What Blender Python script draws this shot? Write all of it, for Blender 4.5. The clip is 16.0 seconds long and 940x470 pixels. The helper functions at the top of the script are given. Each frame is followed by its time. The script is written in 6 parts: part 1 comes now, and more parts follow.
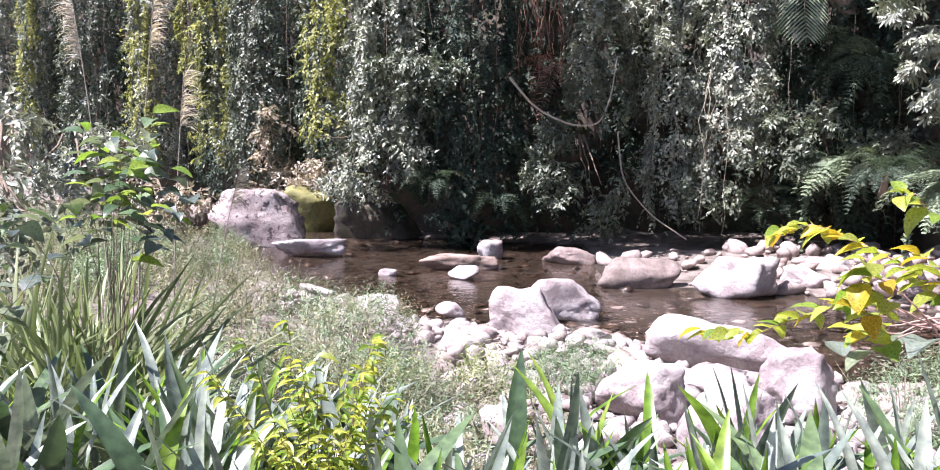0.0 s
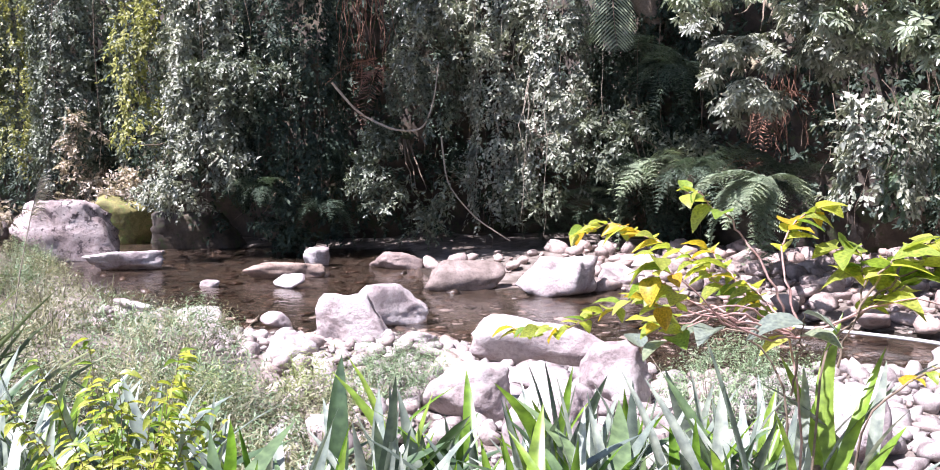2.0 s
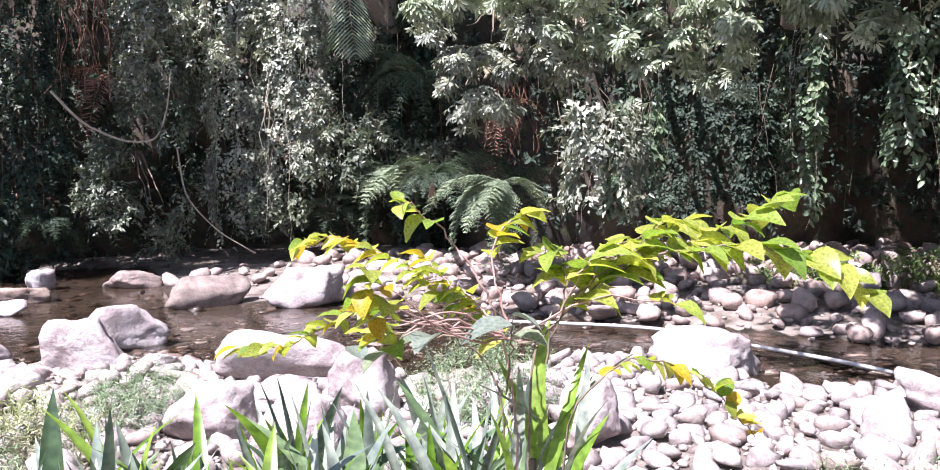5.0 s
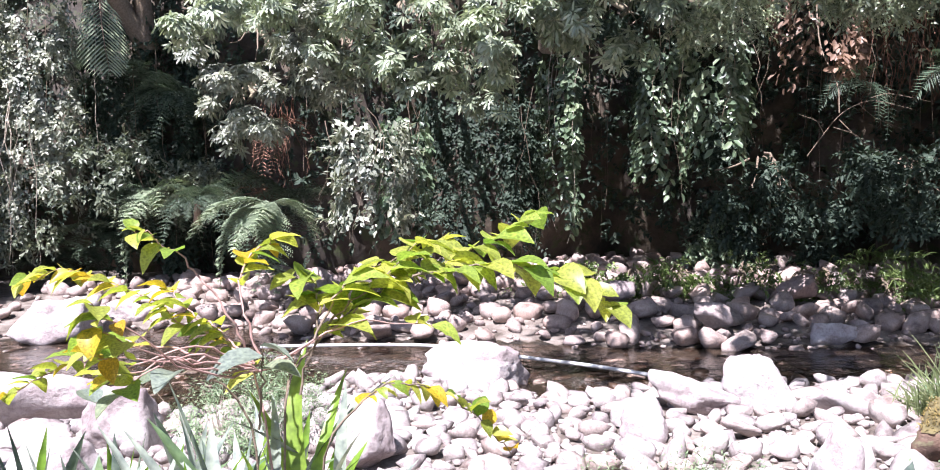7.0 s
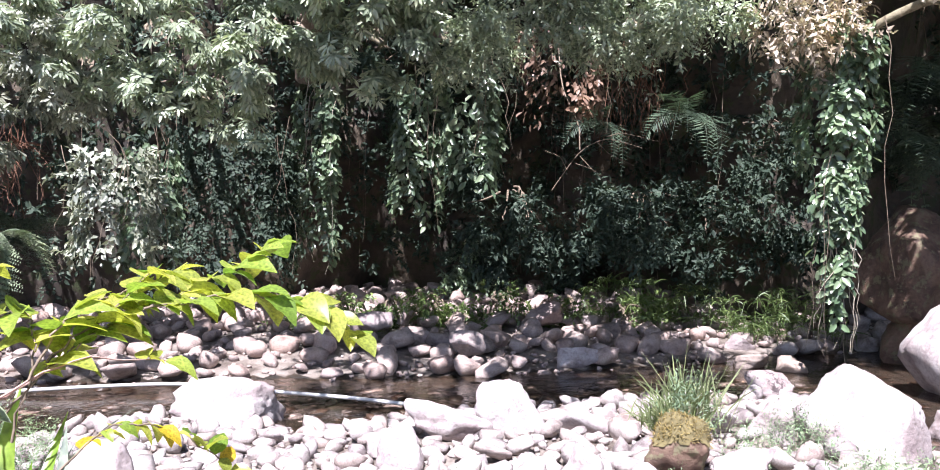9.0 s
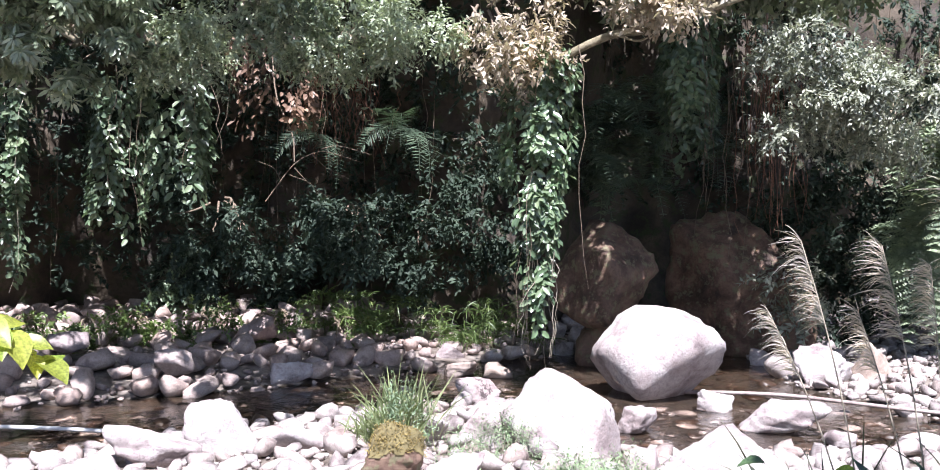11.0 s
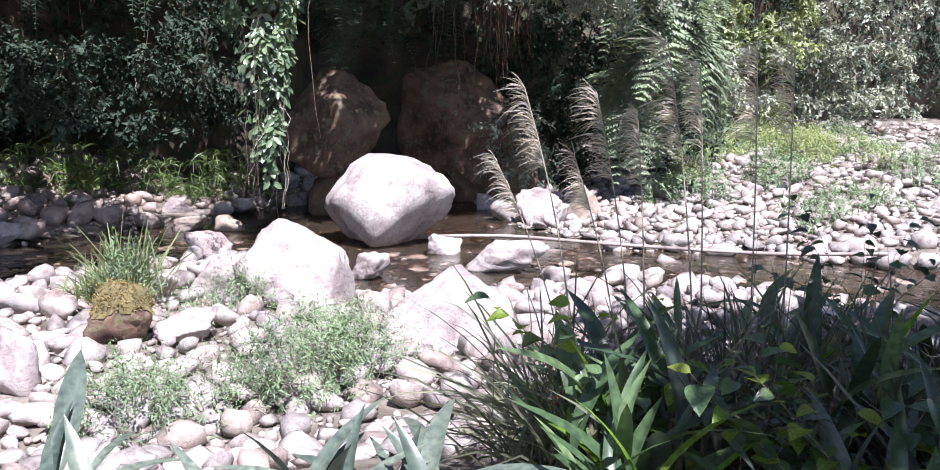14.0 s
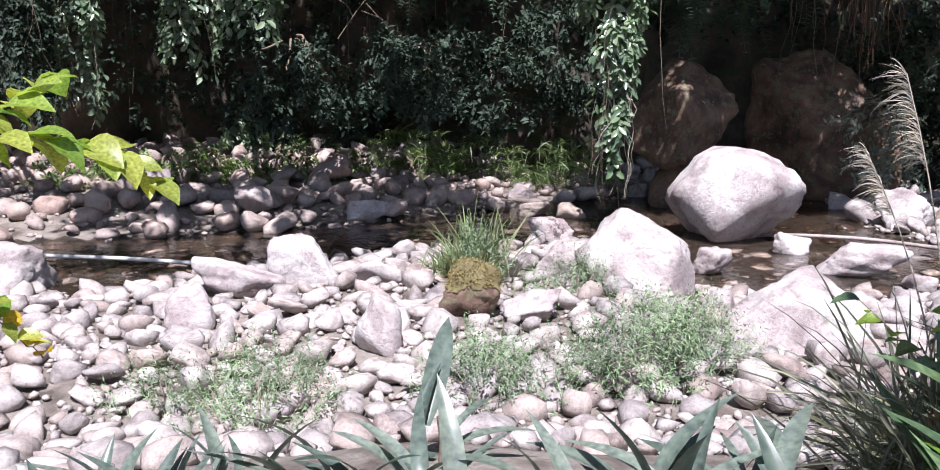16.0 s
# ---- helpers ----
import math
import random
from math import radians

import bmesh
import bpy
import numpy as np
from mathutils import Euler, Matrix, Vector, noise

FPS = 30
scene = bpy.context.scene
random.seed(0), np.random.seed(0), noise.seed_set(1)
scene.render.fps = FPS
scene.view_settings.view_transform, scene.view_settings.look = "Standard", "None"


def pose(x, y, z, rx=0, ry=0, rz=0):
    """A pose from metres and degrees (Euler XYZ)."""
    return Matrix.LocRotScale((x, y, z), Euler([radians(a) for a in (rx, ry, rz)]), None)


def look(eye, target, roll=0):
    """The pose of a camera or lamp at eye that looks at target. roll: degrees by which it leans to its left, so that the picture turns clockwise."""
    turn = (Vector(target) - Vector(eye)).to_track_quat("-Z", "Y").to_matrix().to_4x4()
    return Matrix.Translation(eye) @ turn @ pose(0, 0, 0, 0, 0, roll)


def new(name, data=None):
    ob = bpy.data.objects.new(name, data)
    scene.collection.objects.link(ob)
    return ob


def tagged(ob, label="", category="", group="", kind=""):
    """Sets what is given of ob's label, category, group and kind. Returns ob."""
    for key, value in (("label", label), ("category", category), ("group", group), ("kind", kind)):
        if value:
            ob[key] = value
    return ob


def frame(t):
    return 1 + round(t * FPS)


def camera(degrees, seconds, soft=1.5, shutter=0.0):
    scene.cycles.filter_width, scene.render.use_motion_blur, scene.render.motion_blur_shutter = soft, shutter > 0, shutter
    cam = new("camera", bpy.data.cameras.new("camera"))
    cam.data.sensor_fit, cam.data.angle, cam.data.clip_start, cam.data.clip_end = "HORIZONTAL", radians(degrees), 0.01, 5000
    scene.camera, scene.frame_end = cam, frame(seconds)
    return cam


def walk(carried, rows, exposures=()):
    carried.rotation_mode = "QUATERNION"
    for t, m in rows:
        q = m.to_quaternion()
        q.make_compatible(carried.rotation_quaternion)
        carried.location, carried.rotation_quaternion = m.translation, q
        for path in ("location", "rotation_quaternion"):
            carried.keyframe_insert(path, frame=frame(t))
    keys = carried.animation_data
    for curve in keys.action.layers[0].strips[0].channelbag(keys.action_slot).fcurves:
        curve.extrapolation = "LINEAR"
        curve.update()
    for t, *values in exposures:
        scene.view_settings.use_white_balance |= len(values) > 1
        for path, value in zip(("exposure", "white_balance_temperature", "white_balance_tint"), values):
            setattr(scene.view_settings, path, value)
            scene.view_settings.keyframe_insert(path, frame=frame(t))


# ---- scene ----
cam = camera(53.6, 16.0, soft=1.0)
EXPOSURE = 1.57
PATH = [
    (0, (0.0, 0.0, 2.605), (0.0, 1.987, 2.38), 0.8),
    (0.5, (0.012, -0.002, 2.604), (0.097, 1.984, 2.382), 0.7),
    (1, (0.027, -0.002, 2.606), (0.203, 1.978, 2.38), 0.4),
    (1.5, (0.038, -0.008, 2.606), (0.318, 1.96, 2.385), 0.3),
    (2, (0.048, -0.004, 2.603), (0.412, 1.952, 2.393), 0.4),
    (2.5, (0.072, -0.006, 2.601), (0.519, 1.932, 2.394), 0.2),
    (3, (0.096, -0.013, 2.603), (0.645, 1.898, 2.392), -0.1),
    (3.5, (0.102, -0.017, 2.601), (0.754, 1.861, 2.389), -0.3),
    (3.7, (0.104, -0.017, 2.601), (0.792, 1.848, 2.386), -0.2),
    (5.8, (0.160, -0.015, 2.623), (1.172, 1.702, 2.451), -0.9),
    (6, (0.167, -0.014, 2.623), (1.226, 1.675, 2.455), -0.9),
    (6.5, (0.188, -0.008, 2.622), (1.355, 1.609, 2.467), -0.8),
    (7, (0.211, -0.001, 2.62), (1.483, 1.534, 2.461), -1.0),
    (7.5, (0.212, -0.011, 2.621), (1.593, 1.428, 2.48), -1.1),
    (8, (0.221, -0.012, 2.618), (1.678, 1.352, 2.496), -0.9),
    (8.5, (0.224, -0.027, 2.616), (1.749, 1.264, 2.517), -0.7),
    (9, (0.252, -0.017, 2.61), (1.876, 1.146, 2.513), -0.3),
    (9.5, (0.27, -0.008, 2.607), (1.988, 1.011, 2.518), 0.0),
    (9.7, (0.275, -0.004, 2.607), (2.023, 0.963, 2.508), 0.1),
    (11.8, (0.326, 0.038, 2.605), (2.286, 0.428, 2.522), 0.6),
    (12, (0.332, 0.039, 2.605), (2.301, 0.371, 2.497), 0.7),
    (12.5, (0.348, 0.03, 2.602), (2.326, 0.244, 2.392), 0.6),
    (13, (0.361, 0.021, 2.584), (2.333, 0.144, 2.272), 0.7),
    (13.5, (0.354, 0.02, 2.585), (2.317, 0.1, 2.207), 1.0),
    (14, (0.354, 0.026, 2.585), (2.317, 0.082, 2.205), 1.2),
    (14.5, (0.358, 0.061, 2.575), (2.315, 0.228, 2.196), 0.8),
    (15, (0.341, 0.09, 2.568), (2.269, 0.45, 2.179), 0.7),
    (15.5, (0.343, 0.112, 2.565), (2.235, 0.622, 2.165), 0.7),
    (16, (0.319, 0.127, 2.559), (2.132, 0.867, 2.154), 0.4),
]
walk(cam, [(t, look(eye, target, roll)) for t, eye, target, roll in PATH], exposures=[(0, EXPOSURE, 6150, 24), (9.5, EXPOSURE + 0.05, 6100, 18), (12, EXPOSURE - 0.1, 6050, 16), (14.5, EXPOSURE - 0.34, 6050, 16), (16, EXPOSURE - 0.52, 6050, 16)])

# world and sun: high sun from upstream, a little beyond the stream
SUN = Vector((-0.62, -0.24, 1.2)).normalized()
world = bpy.data.worlds.new("world")
scene.world = world
world.use_nodes = True
wn = world.node_tree.nodes
sky = wn.new("ShaderNodeTexSky")
sky.sky_type = "NISHITA"
sky.sun_disc = False
sky.sun_elevation = math.asin(SUN.z)
sky.sun_rotation = math.atan2(SUN.x, SUN.y)
wn["Background"].inputs[1].default_value = 0.06
world.node_tree.links.new(sky.outputs[0], wn["Background"].inputs[0])
sun = new("sun", bpy.data.lights.new("sun", "SUN"))
sun.data.energy = 5.0
sun.data.angle = radians(0.55)
sun.data.color = (1.0, 0.98, 0.96)
sun.matrix_world = look(SUN * 40, (0, 0, 0))

# ---- materials ----


def shader(name):
    mat = bpy.data.materials.new(name)
    mat.use_nodes = True
    nt = mat.node_tree
    return mat, nt, nt.nodes["Principled BSDF"], nt.nodes["Material Output"]


def node(nt, kind, **inputs):
    n = nt.nodes.new(kind)
    for key, value in inputs.items():
        if key.startswith("_"):
            n.inputs[int(key[1:])].default_value = value
        else:
            n.inputs[key].default_value = value
    return n


def ramp(nt, source, stops):
    n = nt.nodes.new("ShaderNodeValToRGB")
    while len(n.color_ramp.elements) < len(stops):
        n.color_ramp.elements.new(0.5)
    for e, (at, c) in zip(n.color_ramp.elements, stops):
        e.position, e.color = at, (*c, 1)
    nt.links.new(source, n.inputs[0])
    return n


def blend(nt, fac, a, b, mode="MIX"):
    n = nt.nodes.new("ShaderNodeMix")
    n.data_type, n.blend_type = "RGBA", mode
    for value, slot in ((fac, 0), (a, 6), (b, 7)):
        if isinstance(value, (int, float)):
            n.inputs[slot].default_value = value
        elif isinstance(value, tuple):
            n.inputs[slot].default_value = (*value, 1)
        else:
            nt.links.new(value, n.inputs[slot])
    return n.outputs[2]


def leaf_mat(name, dark, mid, light, rough=0.42, through_light=0.35, island=True, sheen=0.5, lit=(1.2, 1.3, 0.85)):
    """Leaf: glossy skin, some light through it, hue that varies from leaf to leaf and blotches along it."""
    mat, nt, bsdf, out = shader(name)
    if island:
        rnd = nt.nodes.new("ShaderNodeNewGeometry").outputs["Random Per Island"]
    else:
        rnd = nt.nodes.new("ShaderNodeObjectInfo").outputs["Random"]
    calm = 0.4 if island else 0.0
    dark, light = (tuple(a + (b - a) * calm for a, b in zip(c, mid)) for c in (dark, light))
    tone = ramp(nt, rnd, [(0.0, dark), (0.55, mid), (1.0, light)]).outputs[0]
    spots = node(nt, "ShaderNodeTexNoise", Scale=1.9 if island else 14.0, Detail=4.0)
    geo = nt.nodes.new("ShaderNodeNewGeometry") if island else nt.nodes.new("ShaderNodeTexCoord")
    nt.links.new(geo.outputs["Position" if island else "Object"], spots.inputs["Vector"])
    shade = ramp(nt, spots.outputs[0], [(0.3, (0.55, 0.56, 0.56)), (0.7, (1.35, 1.3, 1.18))]).outputs[0]
    colour = blend(nt, 1.0, tone, shade, "MULTIPLY")
    nt.links.new(colour, bsdf.inputs["Base Color"])
    bsdf.inputs["Roughness"].default_value = rough
    bsdf.inputs["Specular IOR Level"].default_value = sheen
    glow = nt.nodes.new("ShaderNodeBsdfTranslucent")
    nt.links.new(blend(nt, 1.0, colour, lit, "MULTIPLY"), glow.inputs[0])
    mix = node(nt, "ShaderNodeMixShader", _0=through_light)
    nt.links.new(bsdf.outputs[0], mix.inputs[1])
    nt.links.new(glow.outputs[0], mix.inputs[2])
    nt.links.new(mix.outputs[0], out.inputs[0])
    return mat


def stone_mat(name, pale, mid, dark, rough=0.75, scale=1.0, vary=True, relief=0.5, lichen=None):
    """River stone: pale body, rusty and grey patches, fine grain, pitted relief."""
    mat, nt, bsdf, out = shader(name)
    pos = nt.nodes.new("ShaderNodeTexCoord").outputs["Object"]
    info = nt.nodes.new("ShaderNodeObjectInfo").outputs["Random"]
    shift = nt.nodes.new("ShaderNodeVectorMath")
    shift.operation = "MULTIPLY_ADD"
    nt.links.new(info, shift.inputs[0])
    shift.inputs[1].default_value = (31, 17, 23)
    nt.links.new(pos, shift.inputs[2])
    big = node(nt, "ShaderNodeTexNoise", Scale=2.2 * scale, Detail=6.0, Roughness=0.62, Distortion=0.4)
    fine = node(nt, "ShaderNodeTexNoise", Scale=26.0 * scale, Detail=8.0, Roughness=0.7)
    vein = node(nt, "ShaderNodeTexVoronoi", Scale=2.1 * scale)
    vein.feature = "DISTANCE_TO_EDGE"
    warp = node(nt, "ShaderNodeMix", Factor=0.3)
    warp.data_type = "VECTOR"
    warp.inputs[0].default_value = 0.3
    nt.links.new(shift.outputs[0], warp.inputs[4])
    nt.links.new(big.outputs[1], warp.inputs[5])
    for n in (big, fine):
        nt.links.new(shift.outputs[0], n.inputs["Vector"])
    nt.links.new(warp.outputs[1], vein.inputs["Vector"])
    body = ramp(nt, big.outputs[0], [(0.33, dark), (0.47, mid), (0.6, pale)]).outputs[0]
    grain = ramp(nt, fine.outputs[0], [(0.32, (0.68, 0.665, 0.66)), (0.5, (0.98, 0.97, 0.97)), (0.68, (1.1, 1.1, 1.09))]).outputs[0]
    crack = ramp(nt, vein.outputs[0], [(0.0, (0.74, 0.72, 0.70)), (0.035, (1, 1, 1))]).outputs[0]
    colour = blend(nt, 0.5, blend(nt, 1.0, body, grain, "MULTIPLY"), crack, "MULTIPLY")
    if vary:
        tone = ramp(nt, nt.nodes.new("ShaderNodeNewGeometry").outputs["Random Per Island"] if vary == "island" else info,
                    [(0.0, (0.72, 0.69, 0.69)), (0.3, (0.98, 0.95, 0.93)), (0.65, (1.05, 1.0, 0.96)), (1.0, (0.85, 0.74, 0.68))]).outputs[0]
        colour = blend(nt, 1.0, colour, tone, "MULTIPLY")
    if lichen:
        spots = node(nt, "ShaderNodeTexNoise", Scale=7.0 * scale, Detail=8.0, Roughness=0.75)
        nt.links.new(shift.outputs[0], spots.inputs["Vector"])
        colour = blend(nt, ramp(nt, spots.outputs[0], [(0.53, (0, 0, 0)), (0.58, (0.9, 0.9, 0.9))]).outputs[0], colour, lichen)
    nt.links.new(colour, bsdf.inputs["Base Color"])
    bsdf.inputs["Roughness"].default_value = rough
    height = node(nt, "ShaderNodeMath", _1=0.3)
    height.operation = "MULTIPLY_ADD"
    nt.links.new(fine.outputs[0], height.inputs[0])
    nt.links.new(big.outputs[0], height.inputs[2])
    bump = node(nt, "ShaderNodeBump", Strength=relief, Distance=0.05)
    nt.links.new(height.outputs[0], bump.inputs["Height"])
    nt.links.new(bump.outputs[0], bsdf.inputs["Normal"])
    return mat


def plain_mat(name, a, b, rough=0.7, scale=8.0, stretch=(1, 1, 1)):
    mat, nt, bsdf, out = shader(name)
    pos = nt.nodes.new("ShaderNodeTexCoord").outputs["Object"]
    scaled = nt.nodes.new("ShaderNodeVectorMath")
    scaled.operation = "MULTIPLY"
    scaled.inputs[1].default_value = stretch
    nt.links.new(pos, scaled.inputs[0])
    n = node(nt, "ShaderNodeTexNoise", Scale=scale, Detail=6.0, Roughness=0.65)
    nt.links.new(scaled.outputs[0], n.inputs["Vector"])
    nt.links.new(ramp(nt, n.outputs[0], [(0.3, a), (0.7, b)]).outputs[0], bsdf.inputs["Base Color"])
    bsdf.inputs["Roughness"].default_value = rough
    bump = node(nt, "ShaderNodeBump", Strength=0.4, Distance=0.02)
    nt.links.new(n.outputs[0], bump.inputs["Height"])
    nt.links.new(bump.outputs[0], bsdf.inputs["Normal"])
    return mat


STONE = stone_mat("river_stone", (0.52, 0.475, 0.47), (0.41, 0.35, 0.345), (0.25, 0.20, 0.20), relief=0.85, vary=False)
# dark copy of the river stone, with shade put into its colour
STONE_SHADED = stone_mat("shaded_stone", (0.34, 0.29, 0.28), (0.24, 0.20, 0.19), (0.12, 0.10, 0.10))
STONE_PINK = stone_mat("pink_stone", (0.50, 0.43, 0.42), (0.40, 0.32, 0.31), (0.10, 0.07, 0.07), relief=0.9, vary=False, lichen=(0.06, 0.042, 0.045))
# own colour of the purple rocks; on the bar's boulders it paints shade
STONE_PURPLE = stone_mat("purple_stone", (0.40, 0.35, 0.345), (0.31, 0.265, 0.265), (0.18, 0.15, 0.155))
STONE_TAN = stone_mat("tan_stone", (0.41, 0.345, 0.31), (0.31, 0.255, 0.225), (0.17, 0.135, 0.115))
STONE_WET = stone_mat("wet_stone", (0.07, 0.044, 0.03), (0.038, 0.024, 0.017), (0.015, 0.011, 0.008), rough=0.35, vary="island")
COBBLE = stone_mat("cobble_stone", (0.46, 0.43, 0.425), (0.37, 0.335, 0.33), (0.22, 0.19, 0.19), scale=0.7, relief=0.25)
COBBLE_STUFF = stone_mat("cobbles_stone", (0.45, 0.42, 0.415), (0.355, 0.32, 0.315), (0.19, 0.16, 0.16), scale=2.2, vary="island", relief=0.5)
# pinker copy of COBBLE_STUFF: warm light bounced onto the bar is painted in
BAR_STUFF = stone_mat("warm_bar_stone", (0.46, 0.39, 0.365), (0.37, 0.305, 0.285), (0.21, 0.165, 0.155), scale=2.2, vary="island", relief=0.5)
# darkened so gaps between leaves read as shade; the green lichen is real
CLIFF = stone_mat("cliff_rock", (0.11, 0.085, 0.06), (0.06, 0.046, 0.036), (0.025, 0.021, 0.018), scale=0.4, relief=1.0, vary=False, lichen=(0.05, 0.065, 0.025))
CAVE_ROCK = stone_mat("brown_cliff_rock", (0.22, 0.145, 0.105), (0.13, 0.08, 0.06), (0.05, 0.034, 0.028), relief=0.9, lichen=(0.17, 0.155, 0.09))
SOIL = stone_mat("gravelly_soil", (0.25, 0.215, 0.19), (0.165, 0.135, 0.115), (0.08, 0.062, 0.05), scale=1.4, relief=1.0, vary=False)
BED = stone_mat("brown_stream_bed", (0.05, 0.034, 0.022), (0.028, 0.02, 0.013), (0.011, 0.008, 0.006), rough=0.5, scale=2.5, relief=1.0, vary=False)
MOSSY_ROCK = stone_mat("mossy_cliff_rock", (0.30, 0.27, 0.10), (0.2, 0.19, 0.065), (0.08, 0.07, 0.04), relief=0.9, lichen=(0.16, 0.2, 0.05))
MOSSY_BARK = plain_mat("mossy_bark", (0.09, 0.075, 0.04), (0.30, 0.26, 0.18), 0.9, 14.0)
MOSS_FUZZ = leaf_mat("moss_fuzz", (0.14, 0.105, 0.05), (0.27, 0.205, 0.085), (0.42, 0.35, 0.16), rough=0.8, through_light=0.3)
MOSS = plain_mat("yellow_moss", (0.075, 0.062, 0.03), (0.19, 0.155, 0.07), 0.95, 14.0)
TWIG = plain_mat("twig_bark", (0.10, 0.075, 0.05), (0.26, 0.2, 0.15), 0.8, 30.0)
PALE_TWIG = plain_mat("pale_twig_bark", (0.26, 0.22, 0.17), (0.48, 0.42, 0.34), 0.8, 25.0)
DEAD = plain_mat("dead_frond", (0.12, 0.055, 0.035), (0.28, 0.15, 0.10), 0.9, 18.0)
RED_TWIG = plain_mat("pinkish_twig", (0.30, 0.16, 0.14), (0.48, 0.33, 0.29), 0.7, 20.0)
PIPE = plain_mat("pipe_plastic", (0.46, 0.46, 0.46), (0.58, 0.57, 0.56), 0.45, 6.0)

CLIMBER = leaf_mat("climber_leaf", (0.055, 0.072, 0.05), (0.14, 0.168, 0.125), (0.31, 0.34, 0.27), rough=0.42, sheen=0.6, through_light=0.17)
# paler copy of the creeper leaf; sunlit masses carry sun brightness in this colour
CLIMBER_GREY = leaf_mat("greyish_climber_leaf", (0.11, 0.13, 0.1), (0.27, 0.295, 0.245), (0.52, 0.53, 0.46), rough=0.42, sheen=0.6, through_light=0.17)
# dark copy of the creeper leaf: shade of gaps and recesses put into colour
CLIMBER_SHADE = leaf_mat("shaded_climber_leaf", (0.022, 0.036, 0.028), (0.048, 0.072, 0.056), (0.11, 0.14, 0.11), rough=0.55, sheen=0.15, through_light=0.15)
# yellow copy of the creeper leaf: sunlight through leaves put into the colour
CLIMBER_SUN = leaf_mat("sunlit_climber_leaf", (0.13, 0.15, 0.05), (0.29, 0.3, 0.095), (0.48, 0.47, 0.18), through_light=0.4)
TREE_LEAF = leaf_mat("tree_leaf", (0.13, 0.175, 0.12), (0.28, 0.335, 0.24), (0.54, 0.58, 0.46), rough=0.34, sheen=0.8, through_light=0.22)
VINE_LEAF = leaf_mat("vine_leaf", (0.06, 0.1, 0.065), (0.145, 0.21, 0.135), (0.33, 0.39, 0.27), rough=0.34, sheen=0.8, through_light=0.22)
VINE_BRIGHT = leaf_mat("glossy_vine_leaf", (0.05, 0.092, 0.055), (0.135, 0.205, 0.118), (0.36, 0.43, 0.29), rough=0.3, sheen=0.9, through_light=0.22)
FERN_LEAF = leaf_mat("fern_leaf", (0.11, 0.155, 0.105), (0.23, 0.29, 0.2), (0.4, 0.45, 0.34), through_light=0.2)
# darker copy of FERN_LEAF: the shade under trees is put into the colour
FERN_SHADE = leaf_mat("shaded_fern_leaf", (0.04, 0.066, 0.048), (0.085, 0.125, 0.09), (0.17, 0.21, 0.155), through_light=0.2)
GRASS_LEAF = leaf_mat("grass_blade_leaf", (0.13, 0.15, 0.095), (0.24, 0.245, 0.16), (0.42, 0.395, 0.30), through_light=0.28)
WEED_LEAF = leaf_mat("weed_leaf", (0.09, 0.15, 0.08), (0.195, 0.28, 0.165), (0.36, 0.44, 0.3), through_light=0.22)
TOE_GRASS = leaf_mat("bright_green_leaf", (0.05, 0.088, 0.03), (0.115, 0.172, 0.056), (0.25, 0.315, 0.125), through_light=0.3)
BROWN_LEAF = leaf_mat("withered_brown_leaf", (0.09, 0.055, 0.042), (0.2, 0.13, 0.10), (0.36, 0.26, 0.21), through_light=0.2)
DRY_LEAF = leaf_mat("dry_leaf", (0.25, 0.2, 0.16), (0.42, 0.355, 0.3), (0.6, 0.54, 0.46), through_light=0.25)
PLUME = leaf_mat("reed_plume", (0.52, 0.44, 0.42), (0.64, 0.57, 0.55), (0.78, 0.72, 0.70), rough=0.7, through_light=0.35)
DARK_GRASS = leaf_mat("dark_grass_leaf", (0.06, 0.07, 0.052), (0.13, 0.14, 0.105), (0.27, 0.27, 0.225), through_light=0.25)
# pale blades: part of the sun's silver sheen is put into the colour
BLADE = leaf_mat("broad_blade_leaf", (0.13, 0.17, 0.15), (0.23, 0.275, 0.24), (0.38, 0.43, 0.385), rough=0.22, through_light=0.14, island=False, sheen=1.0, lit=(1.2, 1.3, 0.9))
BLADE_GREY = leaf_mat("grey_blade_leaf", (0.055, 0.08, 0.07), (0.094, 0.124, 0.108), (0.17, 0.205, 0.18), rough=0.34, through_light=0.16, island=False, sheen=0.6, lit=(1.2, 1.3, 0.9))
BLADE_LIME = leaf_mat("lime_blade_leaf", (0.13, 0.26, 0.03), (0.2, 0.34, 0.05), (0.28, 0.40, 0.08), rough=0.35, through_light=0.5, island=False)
# dark green copy of the blades, the bank's shade partly put into it
BLADE_SHADE = leaf_mat("shaded_blade_leaf", (0.045, 0.078, 0.044), (0.08, 0.135, 0.068), (0.16, 0.23, 0.115), rough=0.3, through_light=0.2, island=False, sheen=0.6)
LIME = leaf_mat("lime_leaf", (0.25, 0.3, 0.06), (0.37, 0.41, 0.085), (0.5, 0.5, 0.14), rough=0.4, through_light=0.5, island=False, lit=(1.35, 1.4, 0.7))
GREEN_SUN = leaf_mat("sunny_green_leaf", (0.15, 0.25, 0.04), (0.24, 0.34, 0.06), (0.34, 0.42, 0.09), rough=0.4, through_light=0.5, island=False)
TALL_GRASS = leaf_mat("tall_grass_leaf", (0.12, 0.16, 0.08), (0.24, 0.29, 0.15), (0.42, 0.45, 0.28), through_light=0.3)
SUNNY = leaf_mat("sunny_creeper_leaf", (0.15, 0.19, 0.085), (0.3, 0.35, 0.165), (0.5, 0.53, 0.31), through_light=0.3)
PETAL = plain_mat("flower_petal", (0.45, 0.05, 0.03), (0.62, 0.12, 0.06), 0.5, 20.0)
